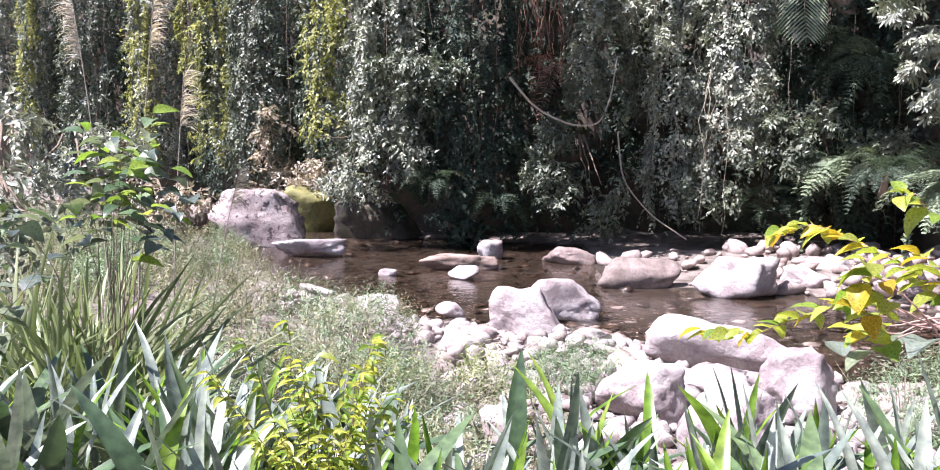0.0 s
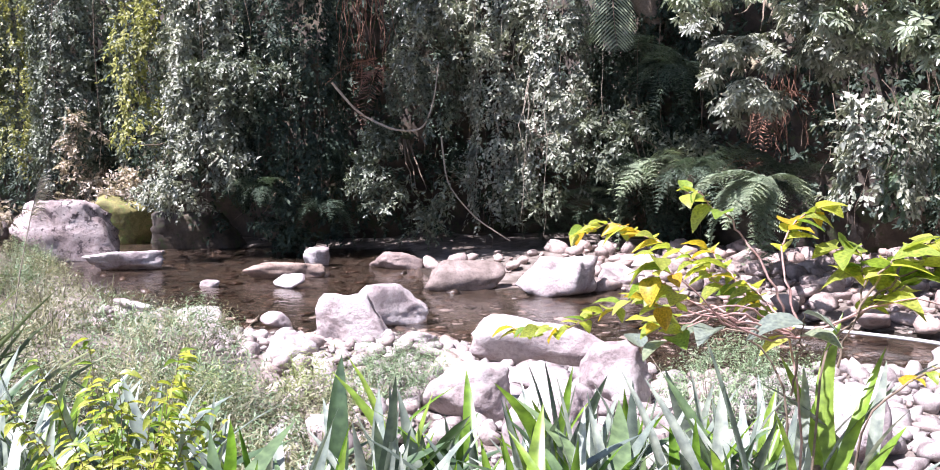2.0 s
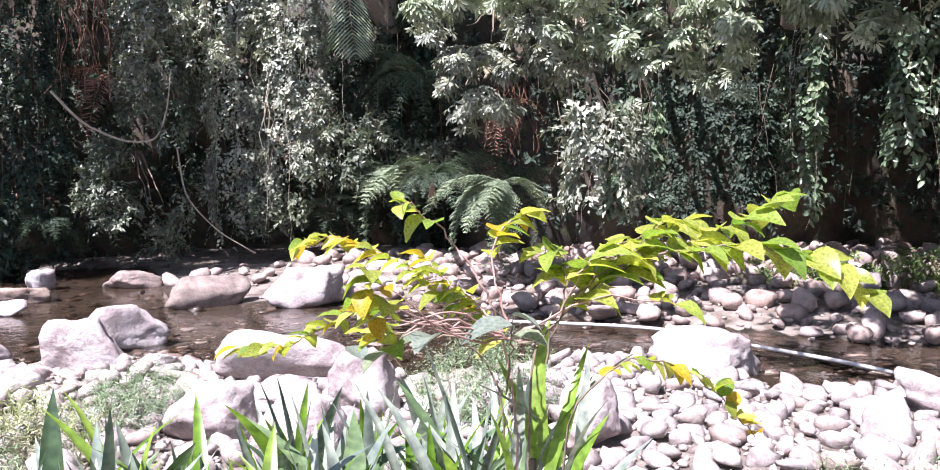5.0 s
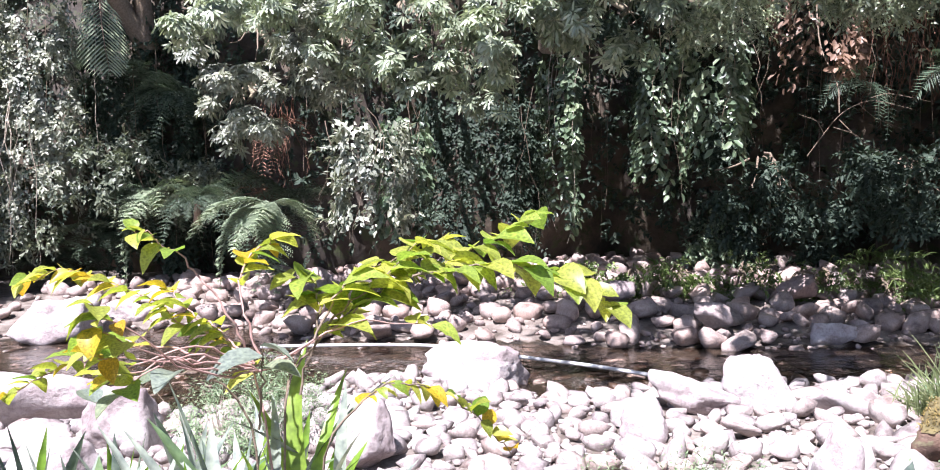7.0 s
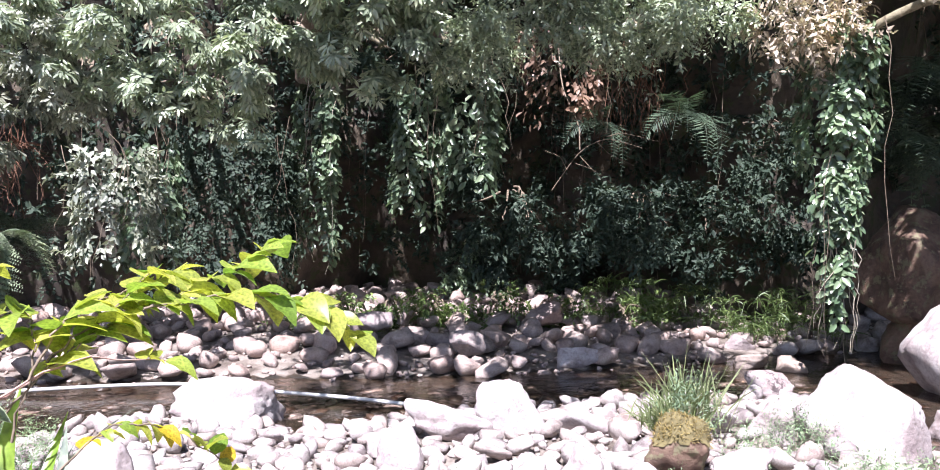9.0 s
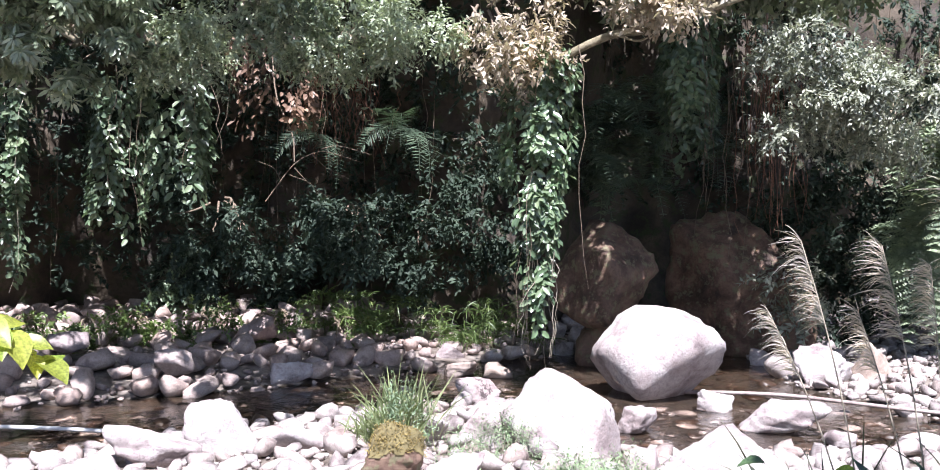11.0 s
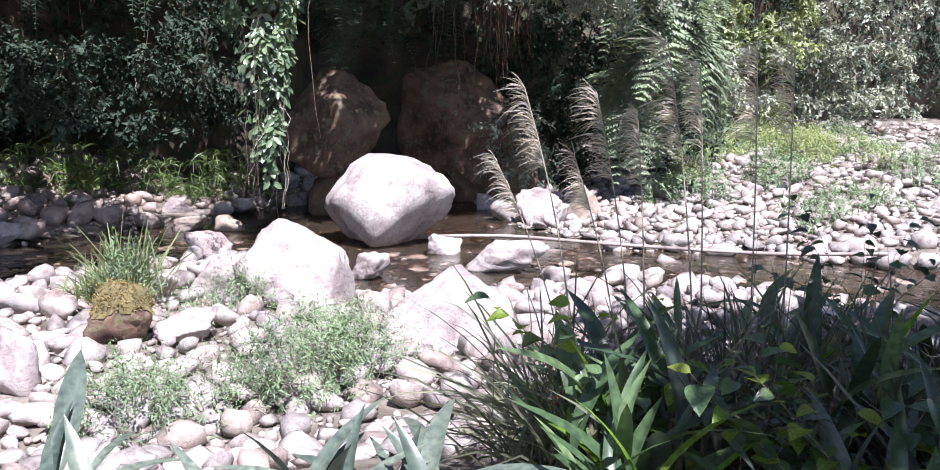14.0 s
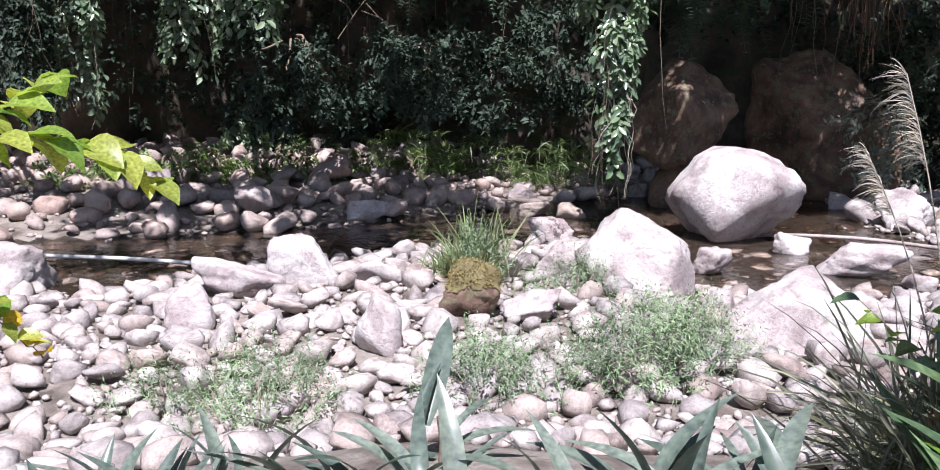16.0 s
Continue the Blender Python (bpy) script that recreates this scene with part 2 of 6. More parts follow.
YELLOW_PETAL = plain_mat("yellow_petal", (0.7, 0.5, 0.05), (0.8, 0.62, 0.12), 0.5, 20.0)
WAXY = leaf_mat("waxy_leaf", (0.15, 0.19, 0.14), (0.2, 0.24, 0.17), (0.26, 0.29, 0.2), rough=0.3, through_light=0.3, island=False)
YELLOW = leaf_mat("yellowing_leaf", (0.45, 0.33, 0.03), (0.55, 0.42, 0.04), (0.50, 0.28, 0.03), through_light=0.5, island=False)


def water_mat():
    mat, nt, bsdf, out = shader("clear_brown_water")
    bsdf.inputs["Base Color"].default_value = (0.52, 0.42, 0.34, 1)
    bsdf.inputs["Roughness"].default_value = 0.045
    bsdf.inputs["IOR"].default_value = 1.33
    bsdf.inputs["Transmission Weight"].default_value = 1.0
    pos = nt.nodes.new("ShaderNodeTexCoord").outputs["Object"]
    a = node(nt, "ShaderNodeTexNoise", Scale=5.0, Detail=3.0, Roughness=0.55, Distortion=0.6)
    b = node(nt, "ShaderNodeTexNoise", Scale=19.0, Detail=2.0, Roughness=0.5)
    for n in (a, b):
        nt.links.new(pos, n.inputs["Vector"])
    total = node(nt, "ShaderNodeMath", _1=0.3)
    total.operation = "MULTIPLY_ADD"
    nt.links.new(b.outputs[0], total.inputs[0])
    nt.links.new(a.outputs[0], total.inputs[2])
    bump = node(nt, "ShaderNodeBump", Strength=0.24, Distance=0.05)
    nt.links.new(total.outputs[0], bump.inputs["Height"])
    nt.links.new(bump.outputs[0], bsdf.inputs["Normal"])
    return mat


WATER = water_mat()

# ---- helpers for meshes ----


def mesh_of(name, verts, faces, mat, smooth=False):
    """A mesh from arrays: verts (n, 3) and faces (m, k)."""
    verts, faces = np.asarray(verts, np.float32), np.asarray(faces, np.int32)
    me = bpy.data.meshes.new(name)
    me.vertices.add(len(verts))
    me.vertices.foreach_set("co", verts.ravel())
    me.loops.add(faces.size)
    me.loops.foreach_set("vertex_index", faces.ravel())
    me.polygons.add(len(faces))
    me.polygons.foreach_set("loop_start", np.arange(0, faces.size, faces.shape[1], dtype=np.int32))
    me.update(calc_edges=True)
    me.validate()
    if smooth:
        me.polygons.foreach_set("use_smooth", np.ones(len(faces), bool))
    me.materials.append(mat)
    return me


def part(name, me, parent, label="", m=None, kind=""):
    ob = new(name, me)
    ob.parent = parent
    if m is not None:
        ob.matrix_local = m
    return tagged(ob, label, kind=kind)


def thing(name, x, y, z, label, category, group="", rz=0.0, kind=""):
    ob = new(name)
    ob.empty_display_size = 0.1
    ob.matrix_world = pose(x, y, z, 0, 0, rz)
    return tagged(ob, label, category, group, kind)


def unit(v):
    return v / np.maximum(np.linalg.norm(v, axis=-1, keepdims=True), 1e-9)


def smoothstep(a, b, x):
    s = np.clip((x - a) / (b - a), 0, 1)
    return s * s * (3 - 2 * s)


def leaf_quads(at, way, up, length, width, fold=0.25, blunt=False):
    """Small leaves folded along the midrib: two triangles each, or four for a blunt oval one."""
    way, side = unit(way), unit(np.cross(way, up))
    over = np.cross(side, way)
    length, width = (np.broadcast_to(np.asarray(v, float), len(at))[:, None] for v in (length, width))
    if blunt:
        low, high = (at + way * length * q + over * width * fold for q in (0.34, 0.74))
        v = np.stack([at, low + side * width * 0.46, high + side * width * 0.4, at + way * length, high - side * width * 0.4, low - side * width * 0.46], 1)
        n = np.arange(len(at))[:, None] * 6
        return v.reshape(-1, 3), np.concatenate([n + [0, 1, 2], n + [0, 2, 3], n + [0, 3, 4], n + [0, 4, 5]])
    mid = at + way * length * 0.42 + over * width * fold
    v = np.stack([at, mid + side * width * 0.5, at + way * length, mid - side * width * 0.5], 1)
    n = np.arange(len(at))[:, None] * 4
    return v.reshape(-1, 3), np.concatenate([n + [0, 1, 2], n + [0, 2, 3]])


def ribbons(at, way, up, length, width, droop, steps=5, fold=0.12, profile=None):
    """Long blades that bow down: strips of three points across."""
    way, up = unit(way), np.broadcast_to(np.asarray(up, float), at.shape)
    side = unit(np.cross(way, up))
    over = np.cross(side, way)
    length, width, droop = (np.broadcast_to(np.asarray(v, float), len(at))[:, None, None] for v in (length, width, droop))
    s = np.linspace(0, 1, steps + 1)
    wide = profile(s) if profile else np.maximum(np.sin(np.pi * np.clip(s * 0.92 + 0.08, 0, 1)) ** 0.7, 0.03)
    line = at[:, None] + way[:, None] * length * s[None, :, None]
    line = line - np.array([0, 0, 1.0]) * droop * length * (s ** 2)[None, :, None]
    half = side[:, None] * width * 0.5 * wide[None, :, None]
    v = np.stack([line - half + over[:, None] * width * fold * wide[None, :, None], line, line + half + over[:, None] * width * fold * wide[None, :, None]], 2)
    per = 3 * (steps + 1)
    base = np.array([[3 * i + j, 3 * i + j + 1, 3 * i + j + 4, 3 * i + j + 3] for i in range(steps) for j in range(2)])
    faces = (np.arange(len(at))[:, None, None] * per + base[None]).reshape(-1, 4)
    return v.reshape(-1, 3), faces


def tubes(lines, radii, sides=5):
    """Thin tapered tubes along polylines: lines is a list of (k, 3) arrays, radii of (start, end)."""
    vs, fs, count = [], [], 0
    turn = np.linspace(0, 2 * np.pi, sides, endpoint=False)
    for line, (r0, r1) in zip(lines, radii):
        line = np.asarray(line, float)
        way = unit(np.gradient(line, axis=0))
        ref = np.where(np.abs(way[:, 2:]) > 0.9, np.array([[1.0, 0, 0]]), np.array([[0, 0, 1.0]]))
        a = unit(np.cross(way, ref))
        b = np.cross(way, a)
        r = np.linspace(r0, r1, len(line))[:, None, None]
        ring = line[:, None] + r * (a[:, None] * np.cos(turn)[None, :, None] + b[:, None] * np.sin(turn)[None, :, None])
        vs.append(ring.reshape(-1, 3))
        i, j = np.meshgrid(np.arange(len(line) - 1), np.arange(sides), indexing="ij")
        k = (j + 1) % sides
        fs.append((np.stack([i * sides + j, i * sides + k, (i + 1) * sides + k, (i + 1) * sides + j], -1) + count).reshape(-1, 4))
        count += len(line) * sides
    return np.concatenate(vs), np.concatenate(fs)


# ---- ground, water, cliff ----
NEAR_SHORE = [(-14, 30.0), (-9.0, 26.5), (-6.2, 21.5), (-4.4, 18.4), (-3.1, 15.9), (-2.1, 14.3), (-1.5, 12.5), (-0.6, 12.1), (0.4, 11.6), (1.2, 11.9), (2.0, 11.0), (3.0, 10.5),
              (3.9, 9.3), (5.0, 8.9), (5.9, 9.4), (6.9, 9.0), (7.2, 7.5), (7.4, 6.9), (8.3, 6.5), (9.1, 6.1), (9.7, 5.5), (10.4, 5.1), (10.8, 4.4), (11.4, 3.7), (11.3, 2.8),
              (10.4, 2.0), (9.9, 1.3), (10.0, 0.3), (10.5, -0.5), (11.0, -1.6), (10.6, -3.0), (9.6, -4.5), (8.0, -7.0), (6.0, -14.0)]
FAR_SHORE = [(9.5, -14.0), (11.4, -6.6), (12.4, -5.0), (12.9, -3.6), (13.0, -1.6), (14.2, -0.3), (17.0, 0.4), (17.6, 1.6), (17.0, 3.2), (15.3, 3.8), (14.6, 4.6), (13.4, 5.3),
             (12.0, 6.4), (10.9, 7.5), (9.9, 8.4), (9.2, 9.5), (8.1, 10.7), (7.2, 12.0), (6.7, 14.0), (5.2, 15.1), (3.4, 15.3), (2.4, 16.2), (2.4, 19.5), (2.5, 21.0), (0.2, 21.8),
             (-1.2, 22.2), (-2.7, 22.6), (-4.1, 25.2), (-7.0, 28.5), (-12.0, 33.0)]
STREAM = np.array(NEAR_SHORE + FAR_SHORE, float)


def to_water(x, y):
    """Distance to the stream's edge, below zero inside it."""
    x, y = np.asarray(x, float), np.asarray(y, float)
    best, inside = np.full(x.shape, 1e9), np.zeros(x.shape, bool)
    for (ax, ay), (bx, by) in zip(STREAM, np.roll(STREAM, -1, 0)):
        dx, dy = bx - ax, by - ay
        s = np.clip(((x - ax) * dx + (y - ay) * dy) / (dx * dx + dy * dy), 0, 1)
        best = np.minimum(best, np.hypot(x - ax - s * dx, y - ay - s * dy))
        with np.errstate(divide="ignore", invalid="ignore"):
            inside ^= ((ay > y) != (by > y)) & (x < dx * (y - ay) / (dy if dy else 1e-9) + ax)
    return np.where(inside, -best, best)


def height(x, y):
    """The ground's height: stream bed, gravel beach, the bank that the viewer stands on."""
    x, y = np.asarray(x, float), np.asarray(y, float)
    d = to_water(x, y)
    z = np.where(d < 0, -0.22 * (1 - np.exp(d / 0.6)), 0.22 * (1 - np.exp(-d / 1.3)))
    away = np.hypot(x - 0.2, y)
    z += 0.75 * smoothstep(6.0, 3.0, away)
    z += 0.4 * smoothstep(0.3, 3.2, d) * smoothstep(-0.5, -2.4, x) * smoothstep(22, 12, y)
    z += 0.5 * smoothstep(2.0, 8.0, d) * smoothstep(14, 18, x) * smoothstep(1, -3, y)
    z += 0.6 * smoothstep(0, 12, -y) * smoothstep(9, 2, x)
    z += 0.05 * np.sin(x * 2.1 + np.sin(y * 1.7)) * np.cos(y * 2.4 + 0.6 * x) * smoothstep(0, 1.0, np.abs(d))
    return z


gx = np.concatenate([np.linspace(-160, -13, 14), np.arange(-12, 26, 0.2), np.linspace(27, 160, 16)])
gy = np.concatenate([np.linspace(-160, -11, 14), np.arange(-10, 30, 0.2), np.linspace(31, 160, 14)])
X, Y = np.meshgrid(gx, gy, indexing="ij")
Z = height(X, Y)
nx, ny = X.shape
i, j = np.meshgrid(np.arange(nx - 1), np.arange(ny - 1), indexing="ij")
quads = np.stack([i * ny + j, (i + 1) * ny + j, (i + 1) * ny + j + 1, i * ny + j + 1], -1).reshape(-1, 4)
bed = to_water(X[:-1, :-1] + 0.1, Y[:-1, :-1] + 0.1).ravel() < 0.12
ground = tagged(new("ground", mesh_of("ground", np.stack([X, Y, Z], -1).reshape(-1, 3), quads, SOIL, True)), "gravelly stream bed and earthy bank", "ground", kind="structure")

ground.data.materials.append(BED)
ground.data.polygons.foreach_set("material_index", bed.astype(np.int32))

wx, wy = np.arange(-15, 20, 0.5), np.arange(-14.5, 34, 0.5)
WX, WY = np.meshgrid(wx, wy, indexing="ij")
cells = [(a, b) for a in range(len(wx) - 1) for b in range(len(wy) - 1)]
near_water = to_water(WX, WY) < 0.9
cells = [(a, b) for a, b in cells if near_water[a:a + 2, b:b + 2].any()]
m = len(wy)
water = tagged(new("water", mesh_of("water", np.stack([WX, WY, 0 * WX], -1).reshape(-1, 3), [(a * m + b, (a + 1) * m + b, (a + 1) * m + b + 1, a * m + b + 1) for a, b in cells], WATER, True)),
               "clear shallow brown stream water", "water", kind="structure")
water.visible_shadow = False

CLIFF_LINE = np.array([(-26, 46), (-16, 37), (-9, 31), (-5.5, 27.0), (-4, 25.3), (-2.5, 23.0), (0, 22.2), (3, 22.0), (6.5, 21.6), (9, 18.6), (11.5, 16.4), (15, 15.0), (17.6, 13.2), (18.6, 10.8),
                       (18.0, 8.2), (16.6, 6.4), (16.2, 4.9), (17.6, 4.0), (20.2, 3.0), (20.6, 0.2), (22.6, -3.2), (27, -6.2), (31, -10), (34, -17), (36, -30)], float)
CLIFF_AT = np.concatenate([[0], np.cumsum(np.hypot(*np.diff(CLIFF_LINE, axis=0).T))])


def cliff_foot(s):
    """A place on the cliff's foot line and the level way out from it, over the stream."""
    p = np.array([np.interp(s, CLIFF_AT, CLIFF_LINE[:, 0]), np.interp(s, CLIFF_AT, CLIFF_LINE[:, 1])])
    q = np.array([np.interp(s + 0.6, CLIFF_AT, CLIFF_LINE[:, 0]) - np.interp(s - 0.6, CLIFF_AT, CLIFF_LINE[:, 0]),
                  np.interp(s + 0.6, CLIFF_AT, CLIFF_LINE[:, 1]) - np.interp(s - 0.6, CLIFF_AT, CLIFF_LINE[:, 1])])
    q = q / max(np.hypot(*q), 1e-6)
    return p, np.array([q[1], -q[0]])


cs, cz = np.arange(0, CLIFF_AT[-1], 0.4), np.concatenate([np.arange(-0.4, 7, 0.35), np.arange(7, 15.1, 1.0)])
verts = []
for s in cs:
    p, o = cliff_foot(s)
    for z in cz:
        bulge = 0.9 * noise.fractal(Vector((s * 0.35, z * 0.22, 3.1)), 1.0, 2.0, 4) + 0.25 * noise.noise(Vector((s * 1.7, z * 1.3, 0.0)))
        lean = -0.35 + 0.5 * min(max(z, 0) / 2.2, 1.0) + 0.04 * z
        verts.append((*(p + o * (bulge + lean - 0.5)), z))
n = len(cz)
faces = [(a * n + b, (a + 1) * n + b, (a + 1) * n + b + 1, a * n + b + 1) for a in range(len(cs) - 1) for b in range(n - 1)]
cliff = tagged(new("cliff", mesh_of("cliff", verts, faces, CLIFF, True)), "rock and earth cliff behind the creepers, shade put into its dark colour", "cliff", kind="structure")

# ---- boulders ----


def rock_verts(seed, level=4, sharp=16.0, planes=13, rough=0.05, faces_at=None, deep=0.6):
    """A worn boulder of unit half size: smoothed facets and a pitted skin."""
    rng = np.random.default_rng(seed)
    bm = bmesh.new()
    bmesh.ops.create_icosphere(bm, subdivisions=level, radius=1.0)
    u = unit(np.array([v.co[:] for v in bm.verts]))
    faces = np.array([[v.index for v in f.verts] for f in bm.faces])
    bm.free()
    facets = unit(rng.normal(size=(planes, 3)) * [1, 1, 0.9])
    reach = rng.uniform(deep, 0.98, planes)
    if faces_at:
        extra = np.array(faces_at, float)
        facets, reach = np.concatenate([facets * [1, 1, 1], unit(extra[:, :3])]), np.concatenate([np.maximum(reach, 0.93), extra[:, 3]])
    box = np.concatenate([np.eye(3), -np.eye(3)])
    n, d = np.concatenate([facets, box]), np.concatenate([reach, np.full(6, 1.2)])
    r = (np.maximum(u @ n.T / d, 0) ** sharp).sum(1) ** (-1 / sharp)
    off = Vector((seed * 3.7, seed * 1.3, 0))
    chips = np.array([noise.fractal(Vector(p) * 1.6 + off, 1.0, 2.0, 3) * 1.6 + 0.6 * noise.noise(Vector(p) * 7 + off) + 0.9 * abs(noise.noise(Vector(p) * 3.3 + off)) - 0.7 * abs(noise.noise(Vector(p) * 5.1 - off)) + 0.45 * noise.noise(Vector(p) * 14 + off) for p in u])
    r *= 1 + rough * chips
    v = u * r[:, None]
    lo, hi = v.min(0), v.max(0)
    return (v - (lo + hi) / 2) / (hi - lo) * 2, faces


FOOTPRINTS = []


def boulder(x, y, z, w, d, h, turn, seed, label, mat=None, sharp=26.0, planes=9, tip=0.0, sink=0.18, taper=0.0, lean=0.0, faces_at=None, rough=0.075):
    """A boulder w wide, d deep, h above its bed, partly sunk in it."""
    v, faces = rock_verts(seed, 4 if w > 0.45 else 3, sharp, planes, rough, faces_at)
    up = (v[:, 2:] + 1) / 2
    v[:, :2] *= 1 - (taper * (1 - up) if taper > 0 else -taper * up ** 1.2)
    v[:, :1] += lean * up
    v[:, 0] = (v[:, 0] - v[:, 0].min()) / (v[:, 0].max() - v[:, 0].min()) * 2 - 1
    v = v * [w / 2, d / 2, h * (1 + sink) / 2]
    if tip:
        a = radians(tip)
        v = v @ np.array([[math.cos(a), 0, -math.sin(a)], [0, 1, 0], [math.sin(a), 0, math.cos(a)]])
    v[:, 2] -= v[:, 2].min() + h * sink
    ob = new("boulder", mesh_of("boulder", v, faces, mat or STONE, True))
    FOOTPRINTS.append((x, y, w, d, radians(turn)))
    ob.matrix_world = pose(x, y, z, 0, 0, turn)
    return tagged(ob, label, "boulder", "boulders in and along the stream")


boulder(-4.73, 20.63, 0.0, 2.16, 1.23, 1.25, 13, 1, "large pink-grey weathered boulder standing at the water's edge", STONE_PINK, planes=5, faces_at=((0, 0, 1, 0.78), (-0.8, -0.2, 0.5, 0.8), (0.8, -0.3, 0.42, 0.85), (0.1, -0.95, 0.25, 0.85)))
boulder(-7.09, 23.81, 0.1, 0.65, 0.46, 0.46, 17, 2, "dark rock at the upstream water's edge", STONE_SHADED)
boulder(-3.28, 18.82, -0.02, 1.53, 0.62, 0.4, 10, 3, 'flat pale slab of rock lying in the stream')
boulder(-0.2, 17.48, -0.05, 1.51, 0.61, 0.32, 1, 4, 'flat pinkish-grey slab lying in the shallow stream', STONE_TAN)
boulder(-0.11, 16.22, -0.03, 0.55, 0.38, 0.25, 0, 5, 'small pale stone beside a slab in the water')
boulder(-1.47, 16.55, -0.04, 0.34, 0.24, 0.15, 5, 6, 'small grey stone poking out of the water')
boulder(0.42, 18.97, -0.03, 0.54, 0.38, 0.4, -1, 7, 'pointed grey rock under the vegetated cliff')
boulder(1.98, 18.36, -0.03, 1.1, 0.54, 0.36, -6, 8, 'flat rock at the foot of the cliff, shade put into its colour', STONE_SHADED)
boulder(-1.27, 12.83, -0.03, 0.61, 0.42, 0.33, 6, 9, 'rounded whitish boulder at the shore')
boulder(-0.26, 12.81, 0.0, 0.43, 0.3, 0.21, 1, 10, 'flat pale stone at the shore')
boulder(-2.27, 13.64, 0.05, 0.52, 0.36, 0.25, 9, 11, 'pale stone half hidden by grass')
boulder(0.72, 11.75, -0.03, 0.95, 0.62, 0.66, -3, 12, 'pale two-toned boulder at the riffle', taper=-0.3, lean=0.3)
boulder(1.3, 12.85, -0.05, 1.25, 0.6, 0.62, 12, 13, 'long pale boulder lying across the riffle', taper=-0.25, lean=0.15)
boulder(-0.06, 10.54, 0.02, 0.72, 0.5, 0.43, 0, 14, 'rounded white boulder on the gravel', taper=-0.25)
boulder(1.48, 11.37, 0.0, 0.63, 0.31, 0.2, -7, 15, 'flat grey stone beside the riffle')
boulder(4.31, 14.91, -0.03, 1.38, 0.79, 0.66, -16, 16, 'blocky white boulder standing in the stream', sharp=14.0, planes=5, faces_at=((-0.2, -0.92, 0.35, 0.75), (0, 0, 1, 0.78), (0.9, -0.4, 0.1, 0.88), (-0.8, -0.1, 0.6, 0.8)))
boulder(5.68, 15.57, -0.03, 0.84, 0.58, 0.45, -20, 17, 'rounded white boulder standing in the stream')
boulder(6.51, 16.79, 0.05, 0.87, 0.61, 0.37, -21, 18, 'grey boulder on the far gravel bar')
boulder(2.87, 15.57, -0.04, 1.4, 0.56, 0.54, -10, 19, 'brown-grey sloping slab at the far shore', STONE_TAN, taper=-0.4)
boulder(1.48, 7.76, 0.2, 0.79, 0.54, 0.47, -11, 20, 'large sunlit white boulder on the near bank', sharp=14.0, planes=5, faces_at=((-0.3, -0.85, 0.45, 0.7), (0.75, -0.65, 0.2, 0.8), (0.1, 0, 1, 0.8), (-0.8, 0, 0.6, 0.75)))
boulder(1.91, 6.64, 0.25, 0.75, 0.51, 0.54, -16, 21, 'large sunlit white boulder on the near bank', sharp=14.0, planes=5, faces_at=((-0.2, -0.85, 0.5, 0.65), (0.8, -0.5, 0.35, 0.75), (0.1, 0.1, 1, 0.78), (-0.8, 0, 0.55, 0.75)))
boulder(2.98, 8.2, 0.12, 0.69, 0.48, 0.58, -20, 22, 'square-shouldered white boulder at the shore', sharp=14.0, planes=5, faces_at=((-0.1, -0.95, 0.3, 0.75), (0, -0.1, 1, 0.8), (0.9, -0.4, 0.15, 0.85), (-0.95, -0.2, 0.2, 0.85)))
boulder(2.75, 9.9, 0.05, 1.7, 0.95, 0.55, -16, 23, 'broad bleached white boulder at the shore', sharp=12.0, planes=7, taper=-0.35)
boulder(2.3, 8.53, 0.15, 0.69, 0.47, 0.26, -15, 24, 'grey-white boulder wedged among others')
boulder(1.53, 9.29, 0.12, 0.42, 0.29, 0.26, -9, 25, 'small tan boulder among white ones', STONE_TAN)
boulder(0.26, 6.4, 0.35, 0.36, 0.25, 0.32, -2, 26, 'purple-grey rock behind the leaf blades', STONE_PURPLE)
boulder(7.04, 8.17, -0.03, 1.28, 0.59, 0.54, -40, 27, 'long white boulder standing in the stream beside a pipe', sharp=14.0, planes=5, faces_at=((-0.25, -0.88, 0.4, 0.65), (0.92, -0.4, 0, 0.85), (0, 0, 1, 0.78), (-0.85, -0.2, 0.5, 0.8)))
boulder(6.53, 5.26, 0.15, 0.43, 0.3, 0.37, -50, 28, 'tilted grey-white boulder on the cobbles', taper=-0.35)
boulder(7.55, 5.48, 0.12, 0.9, 0.45, 0.42, -53, 29, 'long rounded white boulder on the cobbles')
boulder(8.18, 5.12, 0.12, 0.8, 0.55, 0.55, -57, 30, 'peaked white boulder on the cobbles', taper=-0.4)
boulder(8.43, 4.46, 0.15, 0.61, 0.42, 0.29, -62, 31, 'rounded white boulder on the cobbles')
boulder(4.19, 6.17, 0.25, 0.51, 0.35, 0.51, -33, 32, 'pale boulder behind a broad-bladed plant')
boulder(12.11, 6.56, 0.0, 0.61, 0.3, 0.32, -61, 33, "smooth pale oval slab at the bar's edge")
# bar boulders are pale stone in shade, painted with the purple-grey
boulder(11.33, 7.97, 0.2, 0.55, 0.38, 0.34, -54, 34, 'boulder on the gravel bar, shade put into its grey', STONE_PURPLE)
boulder(13.69, 8.14, 0.3, 0.77, 0.54, 0.42, -59, 35, 'boulder at the back of the gravel bar, shade put into its grey', STONE_PURPLE)
boulder(11.92, 10.3, 0.3, 0.64, 0.44, 0.28, -49, 36, 'boulder at the back of the gravel bar, shade put into its grey', STONE_PURPLE)
